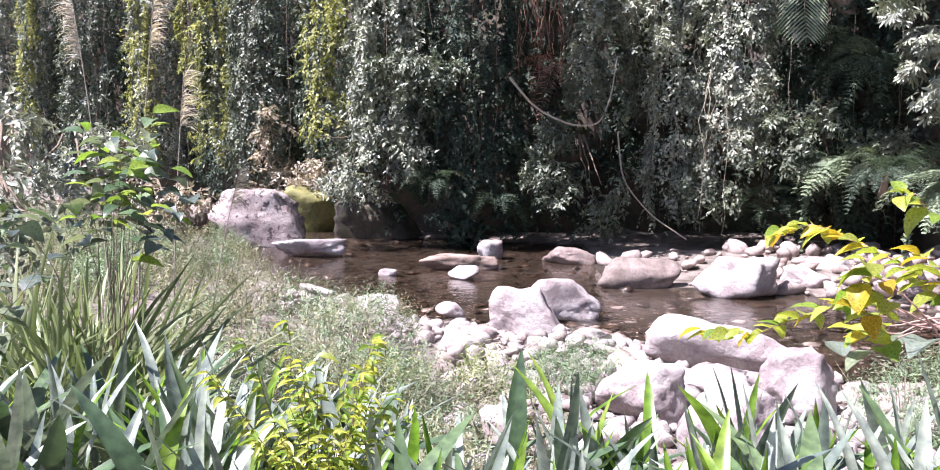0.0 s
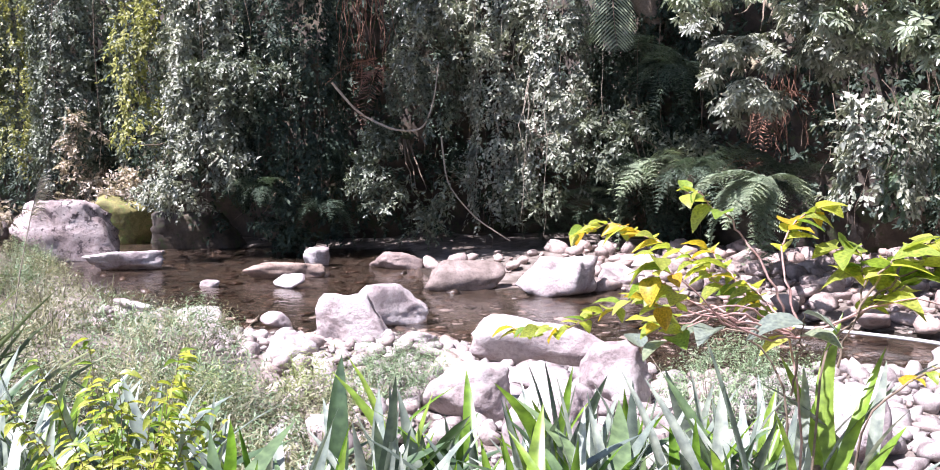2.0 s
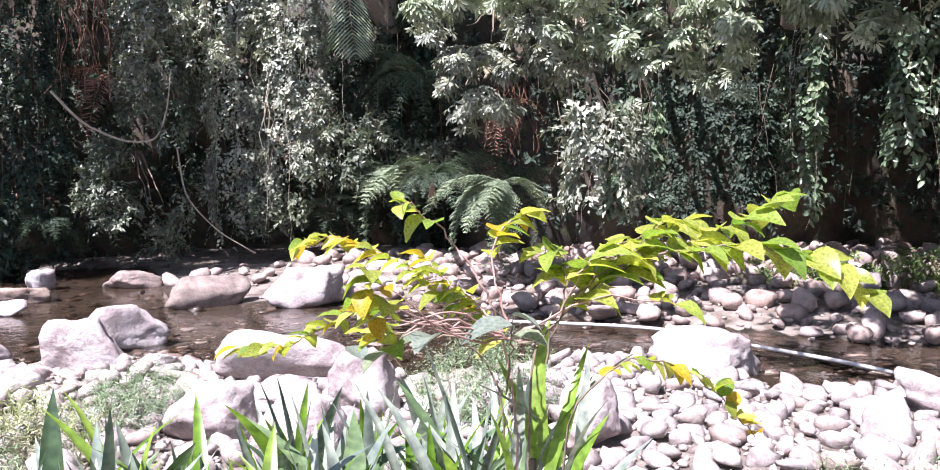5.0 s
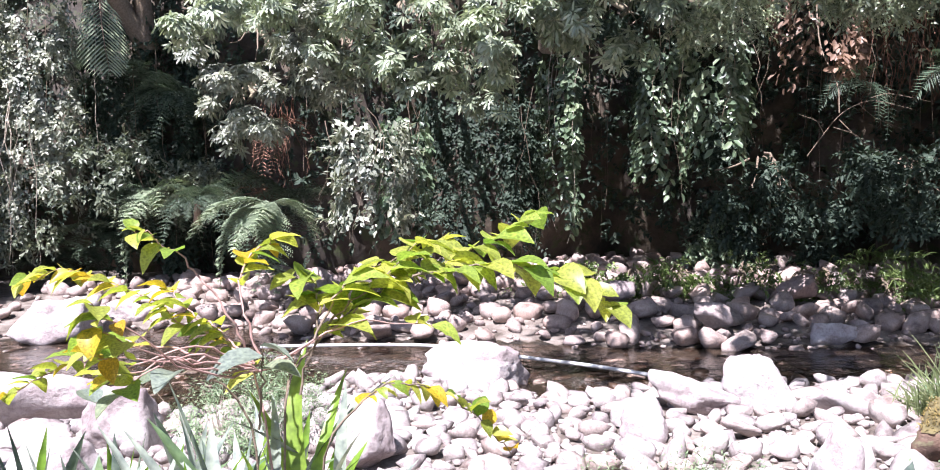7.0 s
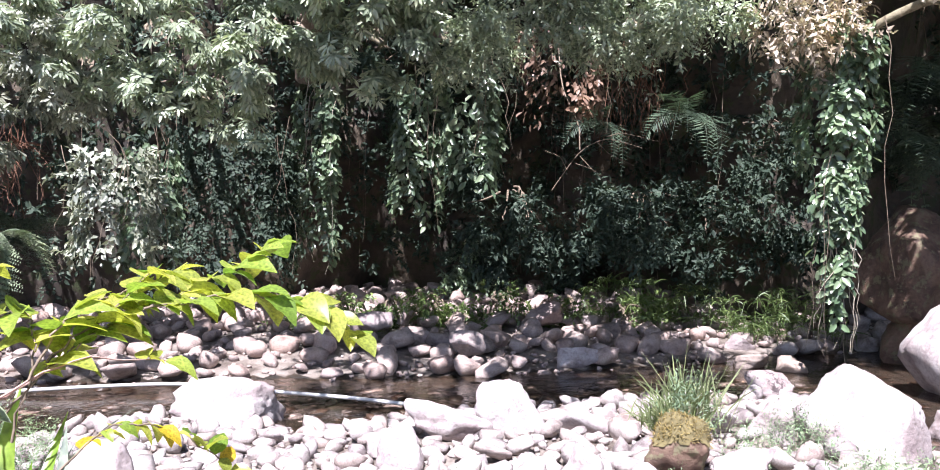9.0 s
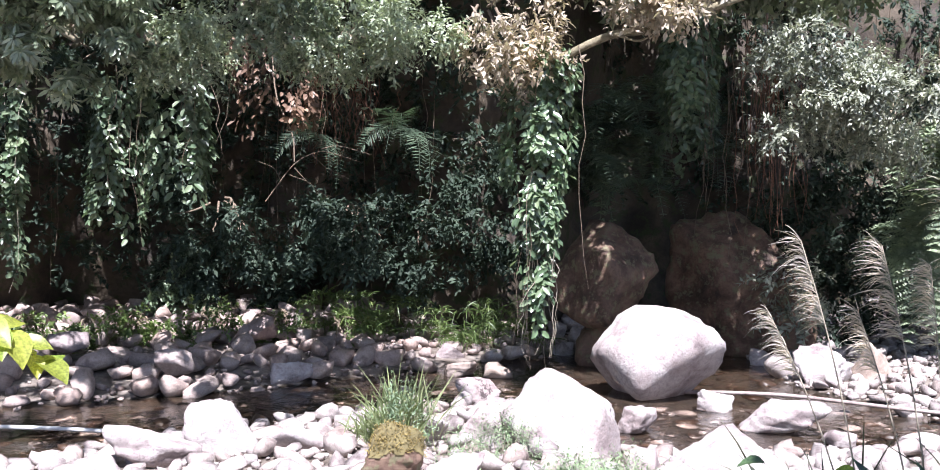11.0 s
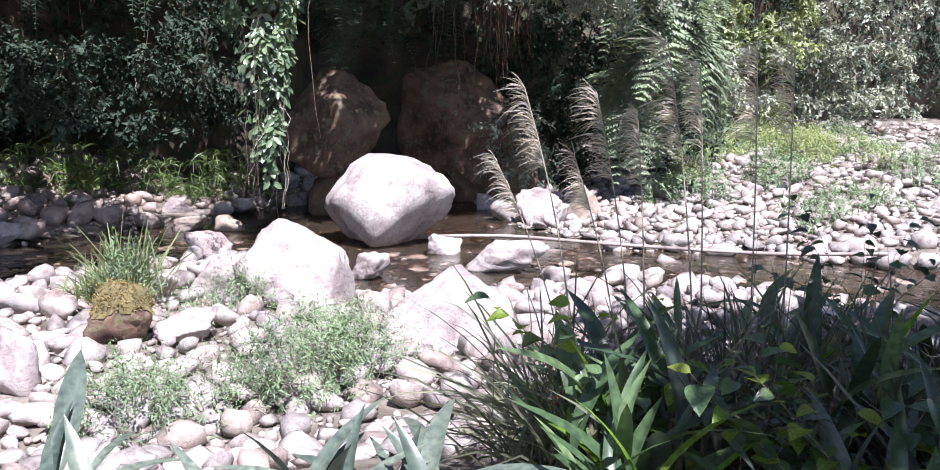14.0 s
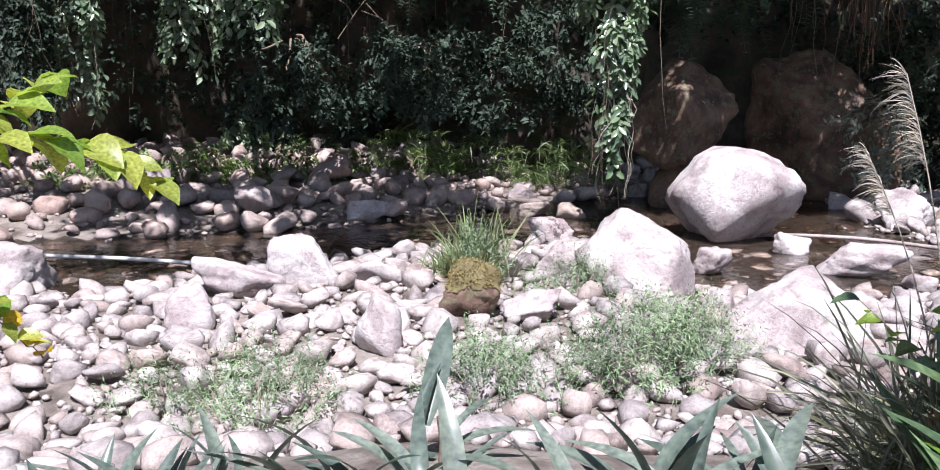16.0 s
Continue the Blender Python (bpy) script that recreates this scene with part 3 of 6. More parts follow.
boulder(12.99, 1.51, -0.05, 1.83, 1.03, 1.27, -83, 37, 'huge smooth white boulder leaning over the stream', sharp=8.0, planes=5, faces_at=((-0.25, -0.9, 0.35, 0.85), (-0.25, -0.1, 0.95, 0.82), (0.62, 0, 0.75, 0.82), (0.7, -0.35, -0.62, 0.5), (-0.8, -0.15, 0.5, 0.78), (-0.75, -0.2, -0.6, 0.8), (0.95, -0.3, 0.1, 0.92)), rough=0.05)
boulder(9.53, 2.05, 0.03, 1.26, 0.85, 0.89, -78, 38, 'large pointed white boulder with a flat sunlit face', sharp=14.0, planes=5, faces_at=((-0.15, -0.85, 0.5, 0.55), (0.95, -0.3, 0.1, 0.85), (0.52, 0.1, 0.82, 0.62), (-0.75, -0.1, 0.62, 0.7), (-1, -0.2, -0.1, 0.9)))
boulder(9.53, 2.88, 0.1, 0.56, 0.39, 0.42, -73, 39, 'rounded white boulder on the cobbles')
boulder(9.23, 3.43, 0.1, 0.51, 0.35, 0.38, -69, 40, 'rounded white boulder beside a grass tuft')
mossy = boulder(7.6, 3.1, 0.22, 0.54, 0.44, 0.5, -67, 41, 'brown boulder capped with yellow moss', CAVE_ROCK, taper=-0.3, rough=0.1, sharp=7.0, planes=7, faces_at=((-0.6, -0.5, 0.7, 0.72), (0.6, -0.4, 0.7, 0.72), (0, 0.5, 0.8, 0.8), (0, -0.8, 0.6, 0.78)))
boulder(7.76, 2.58, 0.2, 0.53, 0.37, 0.26, -71, 42, 'white boulder among weeds')
boulder(6.4, 3.36, 0.2, 0.38, 0.26, 0.47, -61, 43, 'flat-faced square white boulder on the cobbles', planes=5, faces_at=((-0.1, -0.8, 0.6, 0.65), (0.4, 0, 0.9, 0.7), (0.9, -0.4, 0.25, 0.8), (-0.7, -0.1, 0.7, 0.75)))
boulder(8.21, 0.41, 0.05, 1.24, 0.83, 0.68, -87, 44, 'large pinkish-white boulder on the near shore', sharp=14.0, planes=5, faces_at=((-0.2, -0.88, 0.5, 0.6), (0.45, -0.2, 0.85, 0.62), (-0.7, -0.1, 0.7, 0.62), (0.6, -0.75, 0.3, 0.75)))
boulder(8.83, 1.14, 0.05, 0.33, 0.23, 0.32, -83, 45, 'small white boulder between large ones')
boulder(11.59, -0.1, -0.03, 1.06, 0.52, 0.37, -91, 46, 'low flat white boulder in the stream')
boulder(11.13, -0.68, -0.02, 0.38, 0.26, 0.19, -94, 47, 'small white stone in the stream')
boulder(11.95, 3.71, -0.03, 0.61, 0.3, 0.33, -72, 48, 'flat grey-pink boulder in the channel', STONE_PINK)
boulder(13.57, 4.5, -0.02, 0.51, 0.36, 0.26, -71, 49, 'small pinkish boulder in the channel', STONE_TAN)
boulder(13.63, 3.93, -0.02, 0.45, 0.31, 0.24, -74, 50, 'small pinkish boulder in the channel', STONE_TAN)
boulder(10.92, 1.49, -0.02, 0.48, 0.34, 0.31, -82, 51, 'pale stone at the foot of the huge boulder')
boulder(12.49, 0.7, -0.02, 0.47, 0.33, 0.28, -87, 52, 'pale stone at the foot of the huge boulder')
boulder(16.2, 0.14, -0.02, 0.49, 0.35, 0.26, -90, 53, 'small pale stone in the far channel')
boulder(11.11, -1.48, -0.02, 0.49, 0.34, 0.24, -98, 54, 'small white stone in the channel')
boulder(14.74, 5.09, 0.02, 0.52, 0.37, 0.27, -71, 55, 'stone at the end of the gravel bar, shade put into its grey', STONE_PURPLE)
boulder(15.78, 6.4, 0.1, 0.92, 0.45, 0.28, -68, 56, 'flat rock on the gravel bar, shade put into its colour', STONE_SHADED)
boulder(5.28, 0.6, 0.3, 0.56, 0.27, 0.2, -83, 57, 'smooth purple-grey slab on the bank', STONE_PURPLE)
boulder(19.88, -3.84, 0.2, 1.0, 0.7, 0.4, -101, 58, 'grey boulder on the downstream bank')
boulder(21.85, -5.32, 0.6, 0.73, 0.51, 0.47, -104, 59, 'pale boulder on the downstream bank')
boulder(14.92, -1.35, 0.05, 0.66, 0.46, 0.57, -95, 60, 'pinkish boulder behind the plumes', STONE_TAN, taper=-0.3)
boulder(14.64, -0.67, 0.05, 0.84, 0.41, 0.55, -93, 61, 'pale flat boulder behind the plumes')

boulder(-3.95, 23.5, -0.1, 1.5, 0.9, 1.25, 12, 62, "mossy yellow-green rock under the creeper at the water", MOSSY_ROCK, sharp=14.0)
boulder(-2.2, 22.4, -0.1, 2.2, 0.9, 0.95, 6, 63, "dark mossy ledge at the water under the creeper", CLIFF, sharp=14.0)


def moss_cap(rock, mat, label, low=0.5):
    """Moss that lies over the upper part of a boulder."""
    me = rock.data
    top = max(v.co.z for v in me.vertices)
    bm = bmesh.new()
    bm.from_mesh(me)
    edge = {v: top * (low + 0.25 * noise.noise(v.co * 6)) for v in bm.verts}
    bmesh.ops.delete(bm, geom=[f for f in bm.faces if min(v.co.z - edge[v] for v in f.verts) < 0], context="FACES")
    for v in bm.verts:
        v.co += v.normal * (0.012 + 0.012 * noise.noise(v.co * 30))
    cap = bpy.data.meshes.new("moss")
    bm.to_mesh(cap)
    bm.free()
    cap.materials.clear()
    cap.materials.append(mat)
    return part("moss", cap, rock, label)


moss_cap(mossy, MOSS, "yellow-brown moss", 0.5)
rng = np.random.default_rng(77)
skin = [v for v in mossy.data.vertices if v.co.z > 0.24 + 0.16 * noise.noise(v.co * 5) and v.normal.z > -0.3]
at = np.array([skin[k].co[:] for k in rng.integers(0, len(skin), 2600)]) + rng.normal(size=(2600, 3)) * 0.012
v, f = leaf_quads(at, unit(at - [0, 0, 0.12]) + rng.normal(size=(2600, 3)) * 0.5 - np.array([0, 0, 0.6]), unit(at), rng.uniform(0.012, 0.042, 2600), 0.009)
part("moss_fringe", mesh_of("moss_fringe", v, f, MOSS_FUZZ), mossy, "hanging fringe of yellow-brown moss", kind="stuff")

# ---- foliage on the cliff ----


def sprays(rng, origin, out, length, leaves, size, slim=0.45, hang=0.6, jitter=0.5):
    """Leafy twigs from origin points: leaves set alternately along each twig."""
    n = len(origin)
    down = np.array([0, 0, -1.0])
    way = unit(out * (1 - 0.4 * hang) + down * hang + rng.normal(size=(n, 3)) * jitter)
    length = np.broadcast_to(length, n) * rng.uniform(0.5, 1.3, n)
    s = (np.arange(leaves) + rng.uniform(0, 1, (n, leaves))) / leaves
    at = origin[:, None] + way[:, None] * (length[:, None] * s)[..., None] + down * (length[:, None] * s ** 2 * 0.35 * hang)[..., None]
    side = unit(np.cross(way, rng.normal(size=(n, 3))))[:, None] * np.where(np.arange(leaves) % 2, 1.0, -1.0)[None, :, None]
    leaf_way = way[:, None] * 0.6 + side + rng.normal(size=(n, leaves, 3)) * 0.45 + down * 0.35
    up = out[:, None] * 0.75 + np.array([0, 0, 0.9]) + rng.normal(size=(n, leaves, 3)) * 0.33
    big = size * rng.uniform(0.55, 1.25, (n, leaves))
    return leaf_quads(at.reshape(-1, 3), leaf_way.reshape(-1, 3), up.reshape(-1, 3), big.ravel(), big.ravel() * slim)


def joined(pieces):
    vs, fs, count = [], [], 0
    for v, f in pieces:
        vs.append(v)
        fs.append(f + count)
        count += len(v)
    return np.concatenate(vs), np.concatenate(fs)


def strands(rng, n, at, spread, drop, sway=0.25):
    """Hanging creeper stems: thin wavering lines that fall from about a place."""
    lines = []
    for _ in range(n):
        p = np.array(at) + rng.normal(size=3) * spread
        k = 9
        t = np.linspace(0, 1, k)
        wob = np.cumsum(rng.normal(size=(k, 3)) * sway * 0.25, 0) * [1, 1, 0.2]
        lines.append(p + wob + np.stack([0 * t, 0 * t, -t * drop * rng.uniform(0.6, 1.1)], 1))
    return lines


def curtain(s, width, z0, z1, out, mat, label, seed, density=60, size=0.085, length=0.35, leaves=10, stems=3, name="creeper_curtain", slim=0.5, thick=0.5):
    """A mass of creeper that hangs down the cliff at length s along it, as a bulging column with ragged clumps."""
    rng = np.random.default_rng(seed)
    p, o = cliff_foot(s)
    a = np.array([-o[1], o[0]])
    n = int(width * (z1 - z0) * density)
    u, z = rng.uniform(-1, 1, n), rng.uniform(z0, z1, n)
    clump = np.array([noise.noise(Vector((s + q * width, r * 1.1, seed))) + 0.5 * noise.noise(Vector((s * 2 + q * width * 3, r * 2.6, seed))) for q, r in zip(u, z)])
    keep = clump + rng.uniform(-0.25, 0.5, n) > -0.12
    fray = (z - z0) / (z1 - z0) + rng.uniform(-0.1, 0.25, n) > 0.08 * (1 + np.sin(u * 7 + seed))
    u, z, clump = u[keep & fray], z[keep & fray], clump[keep & fray]
    depth = out + thick * np.sqrt(np.maximum(1 - u ** 2, 0)) + clump * 0.45 - rng.uniform(0, 0.35, len(u))
    origin = np.stack([p[0] + a[0] * u * width / 2 + o[0] * depth, p[1] + a[1] * u * width / 2 + o[1] * depth, z], 1)
    face = unit(np.stack([o[0] + a[0] * u * 0.9, o[1] + a[1] * u * 0.9, 0 * u + 0.15], 1))
    base = thing(name, p[0], p[1], z0, label, "creeper", "creepers hanging over the cliff")
    inv = np.array([p[0], p[1], z0])
    v, f = sprays(rng, origin - inv, face, length, leaves, size, slim)
    part("foliage", mesh_of("foliage", v, f, mat), base, kind="stuff")
    if stems:
        top = np.array([o[0] * (out + 0.3), o[1] * (out + 0.3), z1 - z0])
        spread = np.array([abs(a[0]) * width * 0.35 + 0.1, abs(a[1]) * width * 0.35 + 0.1, 0.3])
        v, f = tubes(strands(rng, stems, top, spread, z1 - z0), [(0.009, 0.004)] * stems, 4)
        part("stem_tangle", mesh_of("stem_tangle", v, f, TWIG), base, "thin brown hanging stems", kind="stuff")
    return base



rng = np.random.default_rng(7)
s = 10.0
k = 0
while s < CLIFF_AT[-1] - 6:
    width = rng.uniform(1.3, 2.3)
    # curtains behind the columns wear the leaf with shade in its colour
    mat = CLIMBER_SHADE
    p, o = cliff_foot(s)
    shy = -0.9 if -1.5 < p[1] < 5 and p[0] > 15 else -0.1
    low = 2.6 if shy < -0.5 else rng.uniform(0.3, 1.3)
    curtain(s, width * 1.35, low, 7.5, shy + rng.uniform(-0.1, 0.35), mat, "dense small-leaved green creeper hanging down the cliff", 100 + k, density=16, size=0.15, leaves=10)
    s += width * 0.75
    k += 1


def whorls(rng, origin, out, leaves, size, slim=0.3):
    """Leaf clusters: leaflets that spread from a point and droop."""
    n = len(origin)
    axis = unit(out + np.array([0, 0, 0.7]) + rng.normal(size=(n, 3)) * 0.35)
    a = unit(np.cross(axis, rng.normal(size=(n, 3))))
    b = np.cross(axis, a)
    turn = (np.arange(leaves) / leaves * 2 * np.pi)[None, :] + rng.uniform(0, 6, (n, 1))
    spread = a[:, None] * np.cos(turn)[..., None] + b[:, None] * np.sin(turn)[..., None]
    way = spread + axis[:, None] * rng.uniform(-0.2, 0.4, (n, leaves, 1)) + np.array([0, 0, -0.6])
    up = np.broadcast_to(axis[:, None], way.shape) + rng.normal(size=way.shape) * 0.2
    at = np.repeat(origin[:, None], leaves, 1) + spread * 0.02
    big = size * rng.uniform(0.7, 1.2, (n, leaves))
    return leaf_quads(at.reshape(-1, 3), way.reshape(-1, 3), up.reshape(-1, 3), big.ravel(), big.ravel() * slim, 0.15, True)


def drape(rng, w, d, h, strings, gap, size, slim, seed, taper=0.0, blunt=False):
    """Creeper that hangs in leafy strings over a bulging form: leaves lie like shingles, tips down, in lumps with gaps between them."""
    n = max(8, int(w * strings * 1.6))
    turn = rng.uniform(-1.95, 1.95, n)

    def swell(a, z):
        return np.array([noise.noise(Vector((p * w * 1.1, q * 1.15, seed))) * 0.7 + noise.noise(Vector((p * w * 2.6, q * 2.9, seed + 9))) * 0.45 for p, q in zip(a, z)])

    ragged = np.array([noise.noise(Vector((a * 2.2 + seed, 0.3, 0))) for a in turn])
    bottom = h * np.clip(0.1 + 0.35 * ragged + 0.12 * rng.random(n) + taper * (np.abs(np.sin(turn)) * rng.uniform(0.5, 1.1, n) - 0.12), 0, 0.85)
    top = h * rng.uniform(0.86, 1.0, n)
    per = ((top - bottom) / gap).astype(int) + 1
    own = np.repeat(np.arange(n), per)
    step = np.arange(per.sum()) - np.repeat(np.cumsum(per) - per, per)
    z = top[own] - step * gap - rng.uniform(0, gap, len(own))
    a = turn[own] + 0.12 * np.sin(z * 2.3 + own) / max(w, 0.6) + rng.normal(size=len(own)) * 0.05 / max(w, 0.5)
    lump = swell(a, z)
    slope = (swell(a, z + 0.12) - lump) / 0.12
    keep = lump + rng.uniform(-0.2, 0.26, len(own)) > -0.13
    a, z, lump, slope = a[keep], z[keep], lump[keep], slope[keep]
    rim = 1 + lump * 0.55 / max(w, 0.8) - rng.uniform(0, 0.16, len(a))
    low = np.clip(z / h, 0, 1)
    rim *= 1 - taper * 0.75 * (1 - low) ** 1.3
    out = np.stack([np.sin(a), -np.cos(a), 0 * a], 1)
    at = out * rim[:, None] * [w / 2, d / 2, 0] + np.stack([0 * z, -lump * 0.25, z], 1)
    face = unit(out + np.stack([0 * a, 0 * a, 0.35 - 0.5 * slope], 1) + rng.normal(size=(len(a), 3)) * 0.42)
    side = np.cross(out, [0, 0, 1.0]) * np.where(rng.random(len(a)) < 0.5, -1.0, 1.0)[:, None]
    way = side * rng.uniform(0.2, 1.1, (len(a), 1)) + np.array([0, 0, -0.75]) + out * 0.3 + rng.normal(size=(len(a), 3)) * 0.3
    big = size * rng.uniform(0.6, 1.25, len(a))
    shell = leaf_quads(at, way, face, big, big * slim, 0.2, blunt)
    if blunt:
        return shell
    # loose sprays that stand out from the shell
    few = rng.integers(0, len(at), int(w * h * 15))
    return joined([shell, sprays(rng, at[few] + out[few] * 0.05, unit(out[few] + [0, 0, 0.3]), 0.3, 10, size * 1.1, slim * 0.9, 0.5)])


STRINGS = {"col": (40, 0.045, 0.105, 0.56), "vine": (34, 0.085, 0.17, 0.5)}  # strings a metre, gap, leaf length, slimness
STYLES = {  # sprays per square metre, leaf length, slimness, twig length, leaves a twig, hang
    "mound": (72, 0.12, 0.45, 0.28, 11, 0.5),
    "whorl": (40, 0.21, 0.3, 0.0, 8, 0.4),
    "crown": (26, 0.24, 0.45, 0.5, 9, 0.3),
    "weed": (270, 0.06, 0.22, 0.22, 12, -0.7),
}
CATEGORY = {"col": "creeper", "mound": "foliage", "whorl": "tree bough", "vine": "hanging vine", "crown": "tree", "weed": "weed"}


def foliage(style, x, y, z, w, h, turn, mat, seed, label, depth=None, fill=1.0, leaf=1.0, limb=0.0, taper=0.0, sunny=None):
    """A leafy mass w wide and h high whose foot is at x, y, z: clumped twigs on a bulging form, ragged at the edge."""
    rng = np.random.default_rng(seed)
    base = thing({"whorl": "tree_bough", "vine": "hanging_vine", "crown": "tree", "weed": "weed_clump"}.get(style, "creeper"), x, y, z, label, CATEGORY[style],
                 "" if style == "crown" else "creepers and boughs over the stream" if style != "weed" else "weeds along the stream", turn)
    if style in STRINGS:
        strings, gap, size, slim = STRINGS[style]
        d = depth or min(w, 1.6) * 0.8
        v, f = drape(rng, w, d, h, strings * fill, gap, size * leaf, slim, seed % 97, taper, style == "vine")
        part("foliage", mesh_of("foliage", v, f, mat), base, kind="stuff")
        # a yellower strip on the left paints the sunlit edge of the column
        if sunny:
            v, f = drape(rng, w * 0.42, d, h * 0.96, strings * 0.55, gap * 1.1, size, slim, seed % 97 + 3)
            part("sunlit_leaves", mesh_of("sunlit_leaves", v + [-w * 0.3, -0.14, h * 0.04], f, sunny), base, "leaves on the sunny side, sunlight put into their yellow-green", kind="stuff")
        v, f = tubes(strands(rng, 5, (0, -d * 0.4, h), np.array([w * 0.3, d * 0.15, 0.15]), h * 1.05), [(0.006, 0.002)] * 5, 4)
        part("stem_tangle", mesh_of("stem_tangle", v, f, [TWIG, PALE_TWIG, TWIG][seed % 3]), base, "thin pale hanging stems", kind="stuff")
        return base
    per, size, slim, length, leaves, hang = STYLES[style]
    size *= leaf
    d = depth or min(w, 1.6) * 0.8
    n = int(per * fill * (w * h + 0.5 * w * d) * 1.25)
    q = rng.normal(size=(n, 3))
    q = unit(q)
    normal = q.copy()
    if style != "crown" and style != "weed":
        q[:, 1] = np.where(q[:, 1] > 0.45, -q[:, 1], q[:, 1])
        normal[:, 1] = np.where(normal[:, 1] > 0.45, -normal[:, 1], normal[:, 1])
    if style == "weed":
        q[:, 2], normal[:, 2] = np.abs(q[:, 2]) * 2 - 1, np.abs(normal[:, 2])
    lump = np.array([noise.noise(Vector(p * [w * 0.9, d * 0.9, h * 0.9]) + Vector((seed, 0, 0))) + 0.6 * noise.noise(Vector(p * [w * 2.2, d * 2.2, h * 2.2]) + Vector((0, seed, 0))) for p in q])
    keep = lump + rng.uniform(-0.2, 0.4, n) > -0.05
    q, normal, lump = q[keep], normal[keep], lump[keep]
    grow = (1 + lump * 0.75 - rng.uniform(0, 0.25, len(q)))[:, None]
    at = q * grow * [w / 2, d / 2, h / 2] + [0, 0, h / 2]
    if style in ("mound", "whorl"):
        # the leaves gather in clumps with gaps between them
        many = max(5, int((w * h + 0.5 * w * d) / 0.3))
        own = rng.integers(0, many, len(at))
        heart = at[rng.integers(0, len(at), many)]
        reach = rng.uniform(0.14, 0.4, many)
        away = unit(rng.normal(size=(len(at), 3)))
        away = away * np.where((away * (normal + [0, 0, 0.6])).sum(1, keepdims=True) < -0.2, -1, 1)
        at = heart[own] + away * (reach[own] * rng.uniform(0.4, 1.0, len(at)))[:, None] * [1.15, 1.0, 0.85]
        normal = unit(away + 0.5 * normal)
    if style == "whorl":
        v, f = whorls(rng, at, normal, leaves, size, slim)
    else:
        v, f = sprays(rng, at, normal, length, leaves, size, slim, hang)
    part("foliage", mesh_of("foliage", v, f, mat), base, kind="stuff")
    if limb:
        line = np.array([[0, -0.2, h * 0.4], [0.1, 0.8, h * 0.6], [-0.1, limb * 0.5, h * 0.6 + 0.4], [0, limb, h * 0.6 + 0.9]])
        v, f = tubes([line], [(0.02, 0.09)], 7)
        part("limb", mesh_of("limb", v, f, MOSSY_BARK, True), base, "mossy brown limb reaching back to the cliff")
    if style == "weed":
        lines = [np.array([[e * 0.3, g * 0.3, -0.03], [e * 0.7, g * 0.7, h * 0.5], [e, g, h * 0.9]]) for e, g in rng.normal(size=(14, 2)) * [w * 0.22, d * 0.22]]
        v, f = tubes(lines, [(0.005, 0.002)] * 14, 3)
        part("stem_tangle", mesh_of("stem_tangle", v, f, PALE_TWIG), base, "thin straw-coloured stalks", kind="stuff")
    elif style in ("whorl", "mound"):
        lines = []
        for _ in range(6):
            e = np.array([rng.normal() * w * 0.3, -d * 0.3 * rng.random(), h * rng.uniform(0.2, 0.9)])
            t = np.linspace(0, 1, 7)[:, None]
            lines.append(np.array([e[0] * 0.3, d * 0.9, h * 0.9]) * (1 - t) + e * t + np.cumsum(rng.normal(size=(7, 3)) * 0.03, 0))
        v, f = tubes(lines, [(0.025, 0.006)] * 6, 5)
        part("twig_tangle", mesh_of("twig_tangle", v, f, TWIG), base, "thin brown twigs", kind="stuff")
    return base


foliage('mound', -5.80, 11.64, 1.56, 1.01, 1.31, 26, CLIMBER_GREY, 500, 'pale green bushy shrub on the upstream bank')
foliage('mound', -6.20, 14.75, 1.25, 1.32, 1.28, 23, CLIMBER_GREY, 501, 'pale green bushy shrub on the upstream bank')
foliage('mound', -5.84, 17.03, 0.82, 1.35, 0.90, 19, DRY_LEAF, 502, 'pale straw-coloured grass on the upstream bank')
foliage('mound', -4.13, 8.00, 1.60, 0.64, 0.62, 27, CLIMBER, 503, 'green bushy shrub on the upstream bank')
foliage('col', -19.52, 39.18, 2.00, 2.24, 7.13, 26, CLIMBER_GREY, 504, 'pale sunlit creeper mass on the upstream cliff')
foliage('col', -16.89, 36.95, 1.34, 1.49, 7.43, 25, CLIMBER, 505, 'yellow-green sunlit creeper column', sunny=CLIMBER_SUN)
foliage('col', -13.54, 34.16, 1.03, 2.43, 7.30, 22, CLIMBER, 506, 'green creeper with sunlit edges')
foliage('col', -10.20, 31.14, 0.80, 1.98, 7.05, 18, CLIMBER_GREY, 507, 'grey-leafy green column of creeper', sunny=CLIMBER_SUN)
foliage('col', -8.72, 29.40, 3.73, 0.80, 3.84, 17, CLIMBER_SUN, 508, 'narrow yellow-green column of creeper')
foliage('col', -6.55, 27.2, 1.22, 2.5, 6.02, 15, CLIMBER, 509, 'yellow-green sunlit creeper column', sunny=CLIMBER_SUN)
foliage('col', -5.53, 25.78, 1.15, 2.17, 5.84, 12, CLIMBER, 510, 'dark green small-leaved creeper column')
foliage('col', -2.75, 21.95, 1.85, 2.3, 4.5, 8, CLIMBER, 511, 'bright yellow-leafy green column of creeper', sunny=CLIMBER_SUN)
foliage('col', -1.78, 20.83, 1.47, 1.79, 4.71, 5, CLIMBER_GREY, 512, 'grey-green mass of creeper')
foliage('mound', -2.21, 20.41, 1.09, 1.89, 1.51, 6, CLIMBER_GREY, 513, 'pale bushy creeper overhanging the water')
foliage('mound', -4.14, 24.19, 0.63, 1.23, 1.25, 10, DRY_LEAF, 514, 'dry tan grass tufts hanging from the cliff')
